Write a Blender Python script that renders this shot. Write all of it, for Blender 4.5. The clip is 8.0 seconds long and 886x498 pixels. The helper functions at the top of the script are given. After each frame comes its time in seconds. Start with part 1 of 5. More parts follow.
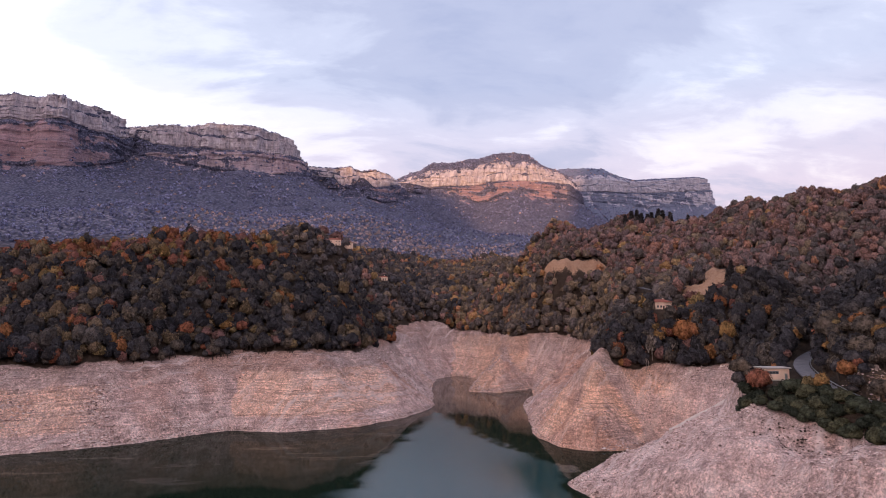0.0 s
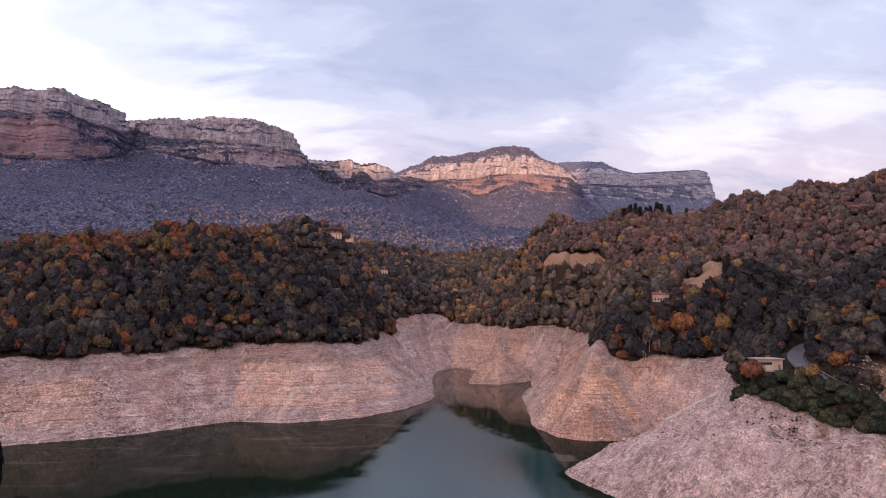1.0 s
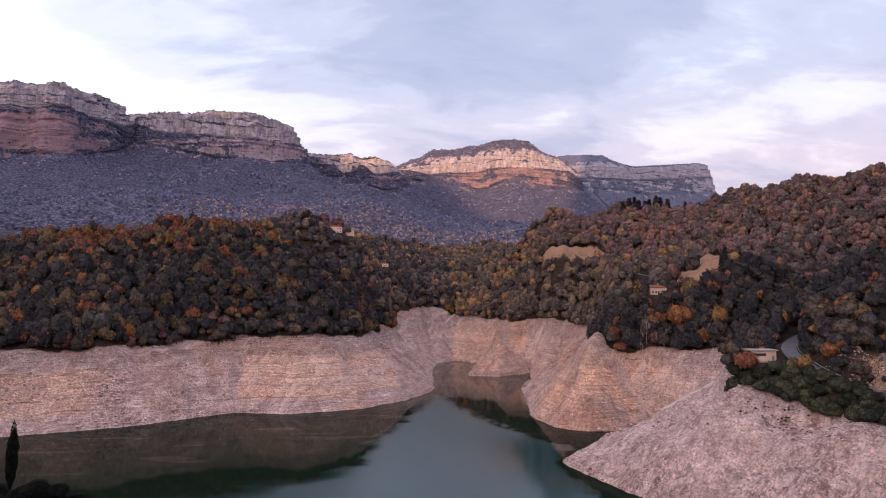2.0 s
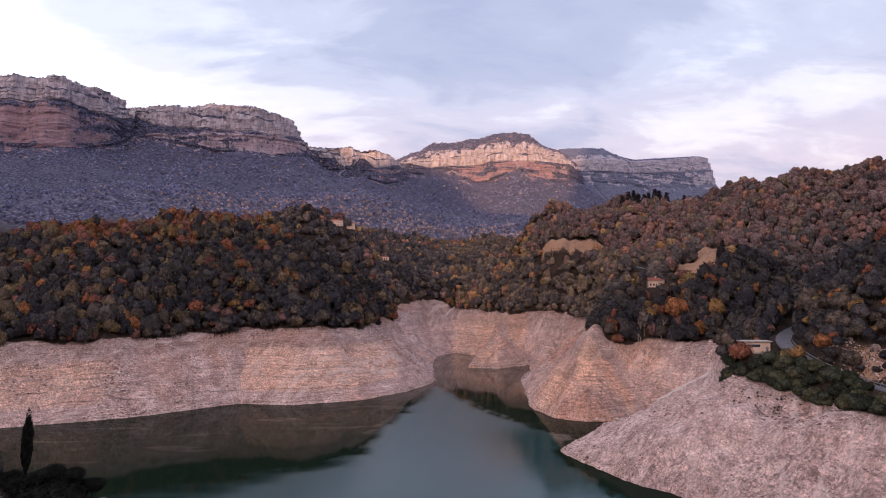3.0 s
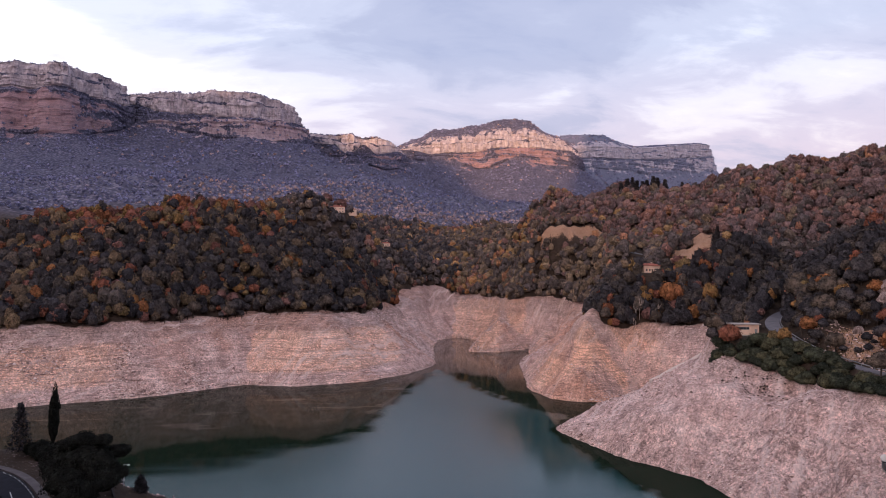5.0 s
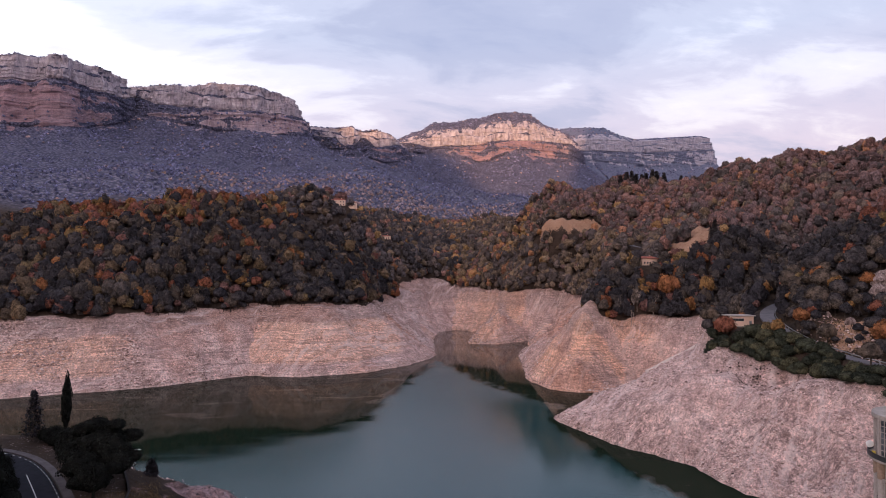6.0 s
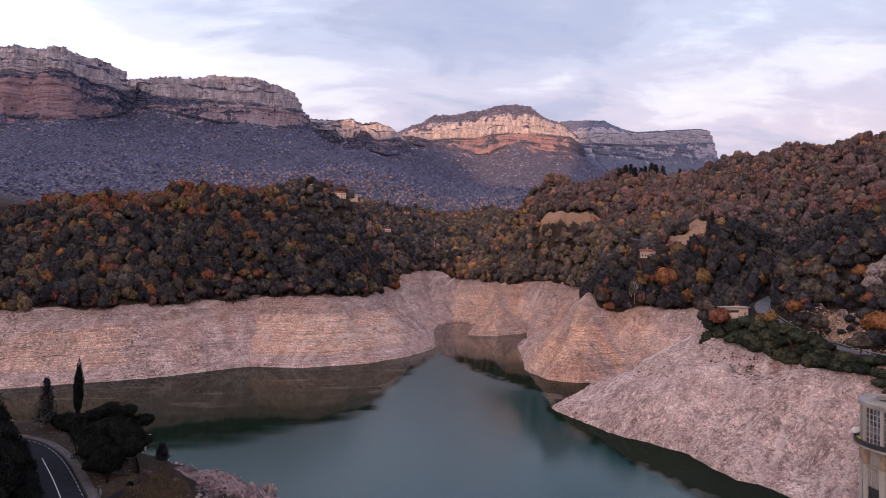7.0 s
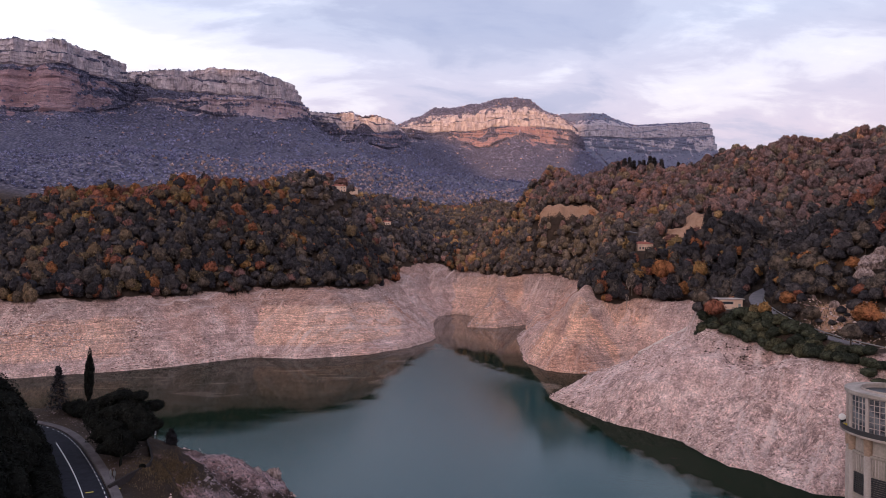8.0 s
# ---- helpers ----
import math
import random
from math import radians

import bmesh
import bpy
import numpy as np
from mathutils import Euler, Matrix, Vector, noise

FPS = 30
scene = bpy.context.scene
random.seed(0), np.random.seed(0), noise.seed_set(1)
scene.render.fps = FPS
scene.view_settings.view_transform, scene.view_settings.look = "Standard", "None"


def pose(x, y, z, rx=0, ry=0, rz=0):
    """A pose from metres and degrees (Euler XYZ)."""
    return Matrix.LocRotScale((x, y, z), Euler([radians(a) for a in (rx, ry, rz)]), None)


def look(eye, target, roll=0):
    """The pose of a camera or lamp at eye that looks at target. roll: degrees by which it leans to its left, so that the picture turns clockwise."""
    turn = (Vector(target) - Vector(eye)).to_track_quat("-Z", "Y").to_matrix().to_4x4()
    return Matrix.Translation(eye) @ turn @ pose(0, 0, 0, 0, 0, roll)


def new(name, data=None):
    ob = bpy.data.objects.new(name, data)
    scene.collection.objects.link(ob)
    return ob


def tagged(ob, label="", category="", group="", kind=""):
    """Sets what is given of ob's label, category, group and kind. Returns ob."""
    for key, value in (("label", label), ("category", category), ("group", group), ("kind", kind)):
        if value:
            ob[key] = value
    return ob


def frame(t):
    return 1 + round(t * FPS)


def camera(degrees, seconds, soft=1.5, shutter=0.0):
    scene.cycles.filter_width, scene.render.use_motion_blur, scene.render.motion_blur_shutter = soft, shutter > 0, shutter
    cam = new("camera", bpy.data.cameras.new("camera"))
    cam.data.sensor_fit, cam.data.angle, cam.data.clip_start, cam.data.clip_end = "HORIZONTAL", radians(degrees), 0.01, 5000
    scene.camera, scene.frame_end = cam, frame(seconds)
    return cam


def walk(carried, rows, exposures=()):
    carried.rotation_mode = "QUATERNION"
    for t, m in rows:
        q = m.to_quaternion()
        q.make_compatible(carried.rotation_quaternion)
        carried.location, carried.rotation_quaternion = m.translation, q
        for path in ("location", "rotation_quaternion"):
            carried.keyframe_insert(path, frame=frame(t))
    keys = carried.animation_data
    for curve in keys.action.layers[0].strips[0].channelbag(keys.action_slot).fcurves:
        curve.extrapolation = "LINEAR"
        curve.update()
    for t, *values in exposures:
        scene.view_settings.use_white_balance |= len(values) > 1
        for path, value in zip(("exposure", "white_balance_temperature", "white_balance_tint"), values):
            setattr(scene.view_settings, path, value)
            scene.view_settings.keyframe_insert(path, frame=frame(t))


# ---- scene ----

# ================= camera and its walk =================
cam = camera(70.0, 8.0, soft=0.8)
# seconds, x, y, z, yaw, pitch, roll
ROWS = [
    (0.0, 1.30, 1.20, 60.98, -5.280, 5.127, 0.68),
    (0.5, 1.16, -0.66, 60.86, -5.284, 4.823, 0.67),
    (1.0, 1.03, -2.55, 60.74, -5.288, 4.520, 0.65),
    (1.5, 0.91, -4.46, 60.58, -5.284, 4.228, 0.62),
    (3.0, 0.53, -10.26, 60.13, -5.254, 3.334, 0.55),
    (3.5, 0.46, -12.18, 59.94, -5.233, 3.032, 0.53),
    (4.0, 0.37, -14.12, 59.72, -5.210, 2.731, 0.54),
    (4.5, 0.26, -16.05, 59.51, -5.190, 2.425, 0.57),
    (6.0, -0.20, -21.95, 59.06, -5.172, 1.493, 0.62),
    (6.5, -0.38, -23.97, 58.94, -5.166, 1.166, 0.64),
    (7.0, -0.59, -25.98, 58.84, -5.178, 0.843, 0.67),
    (7.5, -0.80, -27.99, 58.72, -5.198, 0.514, 0.70),
    (8.0, -0.97, -30.00, 58.60, -5.216, 0.201, 0.705),
]
walk(cam, [(t, pose(x, y, z, 90 + pitch, 0, yaw) @ pose(0, 0, 0, 0, 0, roll)) for t, x, y, z, yaw, pitch, roll in ROWS],
     exposures=[(0.0, 0.28, 6000, 17), (8.0, 0.22, 6000, 17)])

# ================= sky and sun =================
SUN_WAY = Vector((0.25, 0.966, -0.045)).normalized()      # the way in which the low evening sun shines
SUN_UP, SUN_AZ = math.asin(-SUN_WAY.z), math.atan2(-SUN_WAY.x, -SUN_WAY.y)


class Nodes:
    """A short way to write node trees."""

    def __init__(self, tree):
        self.tree = tree
        tree.nodes.clear()

    def add(self, kind, ins=None, **props):
        n = self.tree.nodes.new(kind)
        for key, value in props.items():
            setattr(n, key, value)
        for key, value in (ins or {}).items():
            self.put(n.inputs[key], value)
        return n

    def put(self, socket, value):
        if isinstance(value, bpy.types.NodeSocket):
            self.tree.links.new(value, socket)
        else:
            socket.default_value = value

    def math(self, op, a, b=0.0, c=0.0, clamp=False):
        n = self.add("ShaderNodeMath", operation=op, use_clamp=clamp)
        for s, v in zip(n.inputs, (a, b, c)):
            self.put(s, v)
        return n.outputs[0]

    def mix(self, f, a, b, mode="MIX"):
        n = self.add("ShaderNodeMix", data_type="RGBA", blend_type=mode)
        self.put(n.inputs[0], f)
        self.put(n.inputs[6], a)
        self.put(n.inputs[7], b)
        return n.outputs[2]

    def ramp(self, f, stops, smooth=False):
        n = self.add("ShaderNodeValToRGB", {"Fac": f})
        n.color_ramp.interpolation = "EASE" if smooth else "LINEAR"
        while len(n.color_ramp.elements) < len(stops):
            n.color_ramp.elements.new(0.5)
        for e, (p, c) in zip(n.color_ramp.elements, stops):
            e.position = p
            e.color = (*c, 1) if len(c) == 3 else c
        return n.outputs[0]

    def noise(self, vec, scale, detail=4.0, rough=0.55, kind="Fac", distortion=0.0):
        n = self.add("ShaderNodeTexNoise", {"Scale": scale, "Detail": detail, "Roughness": rough, "Distortion": distortion})
        if vec is not None:
            self.put(n.inputs["Vector"], vec)
        return n.outputs[kind]

    def stretch(self, vec, scale, move=(0, 0, 0)):
        n = self.add("ShaderNodeMapping", {"Vector": vec})
        n.inputs["Scale"].default_value = scale
        n.inputs["Location"].default_value = move
        return n.outputs[0]

    def span(self, v, a, b, c=0.0, d=1.0):
        n = self.add("ShaderNodeMapRange", {"Value": v, "From Min": a, "From Max": b, "To Min": c, "To Max": d})
        return n.outputs[0]


def grey(v):
    return (v, v, v, 1)


world = bpy.data.worlds.new("evening_sky")
scene.world = world
world.use_nodes = True
w = Nodes(world.node_tree)
sky = w.add("ShaderNodeTexSky", sky_type="NISHITA", sun_disc=False, sun_elevation=max(SUN_UP, 0.04), sun_rotation=SUN_AZ, dust_density=2.0)
way = w.add("ShaderNodeTexCoord").outputs["Generated"]
sep = w.add("ShaderNodeSeparateXYZ", {"Vector": way})
dx, dy, dz = sep.outputs
# a flat cloud deck seen in perspective: its cells shrink towards the horizon
deck = w.math("ADD", w.math("MAXIMUM", dz, 0.0), 0.22)
cv = w.add("ShaderNodeCombineXYZ", {"X": w.math("DIVIDE", dx, deck), "Y": w.math("DIVIDE", dy, deck), "Z": 0.0}).outputs[0]
big = w.noise(w.stretch(cv, (0.8, 1.0, 1.0), (3.1, 0.4, 0.0)), 0.95, 4.0, 0.5, distortion=0.6)
fine = w.noise(w.stretch(cv, (1.0, 1.5, 1.0), (1.7, 2.3, 0.0)), 2.4, 7.0, 0.58, distortion=0.4)
wisp = w.noise(w.stretch(cv, (1.0, 2.2, 1.0), (5.2, 1.1, 0.0)), 6.0, 5.0, 0.6)


def towards(x, y, z, a, b):
    """1 near a direction of the sky, falling to 0: a and b are cosines."""
    v = Vector((x, y, z)).normalized()
    dot = w.add("ShaderNodeVectorMath", {0: way, 1: tuple(v)}, operation="DOT_PRODUCT")
    return w.span(dot.outputs["Value"], a, b)


cloud = w.math("ADD", w.math("MULTIPLY", big, 0.52), w.math("ADD", w.math("MULTIPLY", fine, 0.46), w.math("MULTIPLY", wisp, 0.10)))
# thin bright veils: wide on the left, and a rift low on the right
veil = w.math("MULTIPLY", w.span(dx, -0.60, 0.06, 0.34, 0.0), w.span(dz, 0.62, 0.36))
rift = w.math("ADD", w.math("MULTIPLY", towards(0.545, 0.80, 0.235, 0.966, 0.999), 0.12), w.math("MULTIPLY", towards(0.64, 0.76, 0.17, 0.982, 0.999), 0.07))
cloud = w.math("ADD", w.math("SUBTRACT", cloud, w.span(dx, 0.1, 0.6, 0.045, 0.085)), w.math("ADD", veil, rift))
tone = w.ramp(cloud, [(0.34, (0.415, 0.465, 0.615)), (0.48, (0.52, 0.56, 0.685)), (0.57, (0.64, 0.68, 0.785)), (0.66, (0.84, 0.87, 0.94)), (0.78, (1.10, 1.10, 1.12))], True)
low = w.ramp(cloud, [(0.34, (0.46, 0.47, 0.56)), (0.48, (0.60, 0.55, 0.63)), (0.58, (0.82, 0.67, 0.70)), (0.68, (1.02, 0.88, 0.80)), (0.80, (1.15, 1.06, 1.0))], True)
tone = w.mix(w.span(dz, 0.13, 0.33, 1.0, 0.0), tone, low)
back = w.math("ADD", w.math("MULTIPLY", dx, -0.46), w.math("MULTIPLY", dy, -0.89))
evening = w.math("MULTIPLY", w.span(back, -0.15, 0.75), w.span(dz, 0.95, 0.25))
tone = w.mix(evening, tone, w.mix(0.55, tone, (3.6, 2.6, 2.1, 1)))
shine = w.add("ShaderNodeBackground", {"Color": sky.outputs[0], "Strength": 0.08})
clouds = w.add("ShaderNodeBackground", {"Color": tone, "Strength": 1.0})
mixed = w.add("ShaderNodeMixShader", {0: 0.88, 1: shine.outputs[0], 2: clouds.outputs[0]})
w.add("ShaderNodeOutputWorld", {"Surface": mixed.outputs[0]})

sun = new("sun", bpy.data.lights.new("sun", "SUN"))
sun.data.energy, sun.data.angle, sun.data.color = 3.8, radians(0.6), (1.0, 0.54, 0.23)
sun.matrix_world = look((0, 0, 400), Vector((0, 0, 400)) + SUN_WAY)


# ================= numbers: noise and distance =================
def hashed(ix, iy, seed):
    v = np.sin(ix * 127.1 + iy * 311.7 + seed * 74.7) * 43758.5453
    return v - np.floor(v)


def vnoise(x, y, seed=0):
    """Smooth value noise from -1 to 1."""
    ix, iy = np.floor(x), np.floor(y)
    fx, fy = x - ix, y - iy
    ux, uy = fx * fx * (3 - 2 * fx), fy * fy * (3 - 2 * fy)
    a, b = hashed(ix, iy, seed), hashed(ix + 1, iy, seed)
    c, d = hashed(ix, iy + 1, seed), hashed(ix + 1, iy + 1, seed)
    return 2 * ((a * (1 - ux) + b * ux) * (1 - uy) + (c * (1 - ux) + d * ux) * uy) - 1


def fbm(x, y, seed=0, octaves=4, gain=0.5):
    out, amp = 0 * x, 1.0
    for k in range(octaves):
        out = out + amp * vnoise(x * 2.0**k, y * 2.0**k, seed + 13 * k)
        amp *= gain
    return out


def step(a, b, v):
    t = np.clip((v - a) / (b - a), 0, 1)
    return t * t * (3 - 2 * t)


def bell(x, y, cx, cy, r):
    return np.exp(-((x - cx) ** 2 + (y - cy) ** 2) / r**2)


def along(x, y, line):
    """Distance to a polyline of (x, y, ...) and the other columns interpolated at the nearest place."""
    best = np.full(x.shape, 1e9)
    rest = np.zeros(x.shape)
    for p, q in zip(line[:-1], line[1:]):
        ex, ey = q[0] - p[0], q[1] - p[1]
        t = np.clip(((x - p[0]) * ex + (y - p[1]) * ey) / (ex * ex + ey * ey), 0, 1)
        dd = np.hypot(x - p[0] - t * ex, y - p[1] - t * ey)
        nearer = dd < best
        best = np.where(nearer, dd, best)
        if len(p) > 2:
            rest = np.where(nearer, p[2] + t * (q[2] - p[2]), rest)
    return best, rest


def inside(x, y, poly):
    odd = np.zeros(x.shape, bool)
    for p, q in zip(poly, poly[1:] + poly[:1]):
        if p[1] != q[1]:
            cross = ((p[1] > y) != (q[1] > y)) & (x < (q[0] - p[0]) * (y - p[1]) / (q[1] - p[1]) + p[0])
            odd ^= cross
    return odd


# ================= the plan =================
SHORE_FAR = [(-700, 60), (-420, 170), (-300, 222), (-168, 264), (-128, 281), (-106, 292), (-84, 311), (-71, 320), (-43, 315), (-10, 328), (13, 353),
             (32, 386), (35, 425), (38, 480), (46, 535), (66, 562), (82, 535), (70, 490), (63, 456), (86, 452), (114, 474), (104, 430),
             (90, 397), (80, 340), (74, 304), (79, 278), (92, 269), (109, 272), (128, 284)]
SHORE_NEAR = [(136, 275), (118, 257), (86, 234), (65, 222), (70, 204), (76, 186), (81, 177), (87, 168), (92, 161), (92, 145), (94, 137), (99, 134), (101, 125), (106, 116), (120, 112), (142, 84), (165, 35), (190, -40),
              (180, -130), (20, -150), (6, -60), (0, 20), (-6, 70), (-14, 100), (-21, 121), (-27, 133), (-44, 131), (-62, 142), (-90, 158), (-130, 160),
              (-200, 130), (-420, 60), (-700, -20)]
SHORE = SHORE_FAR + SHORE_NEAR
ROAD_NEAR = [(-20, -20, 20.5), (-34, 44, 20.2), (-40, 59, 20.1), (-46, 71, 20), (-55, 86, 20), (-65, 101, 20), (-74, 110.5, 20), (-86, 116, 20), (-104, 119, 20.2), (-150, 116, 21)]
ROAD_RIGHT = [(196, 262, 46), (174, 247, 43), (157, 228, 41), (145, 206, 39), (138, 182, 36), (138, 165, 33.5), (143, 153, 31.5), (150, 141, 30), (166, 120, 28), (190, 85, 27)]
ROAD_HILL = [(178, 500, 87), (188, 480, 84), (192, 468, 82), (189, 456, 79), (184, 444, 76), (190, 432, 74)]
SPUR = [(-50, 107, 18.6), (-44, 109, 16.6), (-36, 113, 13.2), (-31.5, 116.5, 11), (-28.5, 121, 7.4), (-26, 126, 4.0)]      # the rocky nose below the knoll
RIDGES = [  # crest lines of the hills with height, and the width of the flank
    ([(-520, 470, 66), (-290, 475, 76), (-230, 480, 92), (-156, 482, 106), (-100, 458, 98), (-50, 428, 74), (-14, 402, 50)], 118),
    ([(92, 580, 48), (134, 598, 76), (176, 610, 124), (222, 602, 126), (256, 582, 131), (294, 540, 137), (308, 495, 140), (335, 455, 141), (380, 425, 146), (520, 390, 158)], 108),
    ([(162, 186, 46), (182, 200, 60), (218, 230, 76), (270, 262, 100), (340, 300, 124)], 46),
    ([(100, 370, 38), (128, 350, 52), (155, 345, 58), (192, 352, 78), (240, 400, 90)], 52),
    ([(118, 512, 62), (136, 524, 90), (155, 530, 101), (178, 532, 102), (200, 530, 97)], 41),
]
GULLIES = [  # stream cuts in the banks: x, y and the share of the depth; depth; width
    ([(48, 548, 0.2), (44, 572, 1), (41, 605, 1), (36, 650, 0.7)], 10, 6),
    ([(112, 420, 0.2), (118, 428, 1), (129, 447, 1), (136, 467, 1), (142, 490, 0.6)], 12, 5),
    ([(38, 486, 0.2), (21, 504, 1), (12, 530, 0.9), (4, 560, 0.5)], 8, 6),
    ([(-4, 330, 0.2), (2, 352, 1), (0, 372, 0.6)], 2.5, 6),
    ([(80, 320, 0.2), (98, 326, 1), (112, 330, 0.5)], 3, 4),
]
PADS = [(0.5, 643, 85.5, 7), (135, 213, 36.6, 8.5), (157.5, 346, 60.4, 8.5), (-48, 653, 120.5, 9)]      # levelled house plots


LOW_NOSES = [(16, 412, 30, 0.52), (104, 356, 20, 0.46), (114, 392, 22, 0.58), (124, 372, 14, 0.25), (107, 333, 13, 0.42)]      # tapering promontories: x, y, reach, share of the height lost


def shore_distance(x, y):
    d, _ = along(x, y, SHORE + SHORE[:1])
    return np.where(inside(x, y, SHORE), -d, d) + 0.9 * fbm(x / 6, y / 6, 87, 3) * step(60, 20, d)


def full_level(x, y):
    """The height up to which the drowned banks are bare."""
    z = 35 + 5 * bell(x, y, 138, 485, 50) + 14 * bell(x, y, 20, 612, 58) - 2.8 * bell(x, y, 134, 318, 34) - 3.5 * bell(x, y, -190, 280, 110) - 8 * bell(x, y, 130, 162, 36)
    near = step(235, 190, y) * step(45, 15, x)
    return z + (19.3 + 7 * step(-105, -160, x) - 17 * step(-50, -20, x + 0.35 * (y - 100)) - z) * near


def height(x, y, d=None):
    """The ground's height."""
    d = shore_distance(x, y) if d is None else d
    rough = fbm(x / 34, y / 34, 3, 4)
    fine = fbm(x / 7, y / 7, 9, 3)
    top = full_level(x, y)
    slope = 0.98 + 0.20 * rough - 0.28 * bell(x, y, 115, 185, 45) - 0.12 * bell(x, y, 60, 510, 60)
    rise = np.maximum(d, 0) * slope
    # gullies cut into the bank, running down to the water
    bank = top - np.logaddexp(0, (top - rise) / 3.0) * 3.0
    over = np.maximum(d - top / slope, 0)
    for nx, ny, nr, share in LOW_NOSES:
        bank = bank * (1 - share * bell(x, y, nx, ny, nr))
    # runnels washed down the bank, at right angles to the shore
    run = vnoise(d / 26 + 9, (x + y) / 4.2 + 1.5 * fbm(x / 30, y / 30, 83, 2), 84)
    bank = bank - 0.8 * np.clip(run - 0.1, 0, 1) * step(3, 10, d) * (0.35 + step(0.0, 0.6, fbm(x / 45, y / 45, 85, 2)))
    z = bank + step(0, 60, over) * 2 + (1.8 * rough + (1.1 + 2.6 * step(330, 380, y)) * np.abs(fbm(x / 15, y / 15, 27, 3)) - 1.6 * step(0.5, 0.0, np.abs(fbm(x / 9, y / 9, 33, 2))) * step(340, 400, y)) * step(2, 16, d) + 0.7 * fine * step(1, 8, d)
    hill = 0 * x
    for line, wide in RIDGES:
        dist, crest = along(x, y, line)
        hill = np.maximum(hill, (crest - 36) * np.exp(-((dist / wide) ** 2)))
    hill = hill * (1 + 0.05 * rough) + 2.6 * fbm(x / 60, y / 60, 21, 3) * step(20, 90, over)
    # side ravines run down the wooded flanks
    hill = hill - 5.0 * step(0.42, 0.0, np.abs(fbm(x / 55, y / 90, 81, 2))) * step(25, 70, over) * step(8, 30, hill)
    z = z + hill * step(-6, 30 - 4 * bell(x, y, 128, 540, 75), over + 8 * step(60, 130, x))
    # the country behind rises to the foot of the mountains
    z = z + step(510, 630, y) * (0.215 * np.clip(y - 560, 0, 850) + 0.12 * np.clip(y - 700, 0, 400) * step(150, -100, x) + 66 * bell(x, y, -80, 668, 85) + 12 * fbm(x / 160, y / 160, 31, 4)) * step(10, 80, d)
    # the spit falls along a straight crest to its tip
    on_spit = step(132, 126, x) * step(200, 206, y) * step(265, 258, y)
    z = np.where(d > 0.3, z + on_spit * np.minimum(0, 0.48 * (x - 65.5) - 0.5 * np.maximum(0, y - 224) + 0.4 * fine - z) * step(0.3, 2, d), z)
    # rock knob on the right promontory, and the nose below the knoll
    z = z + (4.5 + 3.0 * np.abs(fbm(x / 3.5, y / 3.5, 35, 3))) * bell(x, y, 92, 277, 6.5) * step(0.5, 6, d)
    dist, crest = along(x, y, SPUR)
    z = np.where(d > 0.5, np.maximum(z, crest - 0.75 * dist + 0.9 * fbm(x / 3, y / 3, 36, 3) - 0.4), z)
    # erosion steps left by the falling water
    shelf = z / 2.3 + 0.5 * fbm(x / 40, y / 40, 37, 2)
    z = z + 0.62 * (np.abs(shelf - np.floor(shelf) - 0.5) * 2 - 0.5) * step(3, 7, z) * step(30, 24, z) * step(2, 5, d) * step(80, 60, d)
    for line, half in ((ROAD_NEAR, 4.6), (ROAD_RIGHT, 3.2), (ROAD_HILL, 3.0)):
        dist, level = along(x, y, line)
        z = z + (level - 0.25 - z) * (1 - step(half, half + (5.5 if line is not ROAD_HILL else 24), dist))
    for line, deep, wide in GULLIES:
        dist, cut = along(x, y, line)
        z = z - deep * cut * np.exp(-((dist / wide) ** 2)) * step(0, 10, d)
    for px, py, pz, pr in PADS:
        z = z + (pz - z) * (1 - step(pr, pr + 7, np.hypot(x - px, y - py)))
    z = np.where(d < 0, np.maximum(-18, d * 0.75 + 0.3 * fine - 0.3), z)
    return z


# ================= materials =================
def material(name, rough=0.8, spec=0.3):
    m = bpy.data.materials.new(name)
    m.use_nodes = True
    n = Nodes(m.node_tree)
    b = n.add("ShaderNodeBsdfPrincipled", {"Roughness": rough, "Specular IOR Level": spec})
    n.add("ShaderNodeOutputMaterial", {"Surface": b.outputs[0]})
    return m, n, b


def bump(n, b, h, strength, dist):
    k = n.add("ShaderNodeBump", {"Height": h, "Strength": strength, "Distance": dist})
    n.put(b.inputs["Normal"], k.outputs[0])


def plain(name, colour, rough=0.7, grain=6.0, vary=0.18, metal=0.0, spec=0.3):
    """A painted, plastered or concrete surface with stains at two scales."""
    m, n, b = material(name, rough, spec)
    at = n.add("ShaderNodeTexCoord").outputs["Object"]
    g = n.noise(at, grain, 5.0, 0.6)
    s = n.noise(n.stretch(at, (1, 1, 0.3)), grain / 9, 3.0)
    v = n.math("ADD", n.span(g, 0.3, 0.7, -vary * 0.5, vary * 0.5), n.span(s, 0.3, 0.7, -vary, vary))
    c = n.mix(1.0, (*colour, 1), n.add("ShaderNodeCombineColor", {0: n.math("ADD", v, 1.0), 1: n.math("ADD", v, 1.0), 2: n.math("ADD", v, 1.0)}).outputs[0], "MULTIPLY")
    n.put(b.inputs["Base Color"], c)
    b.inputs["Metallic"].default_value = metal
    bump(n, b, g, 0.25, 0.02)
    return m


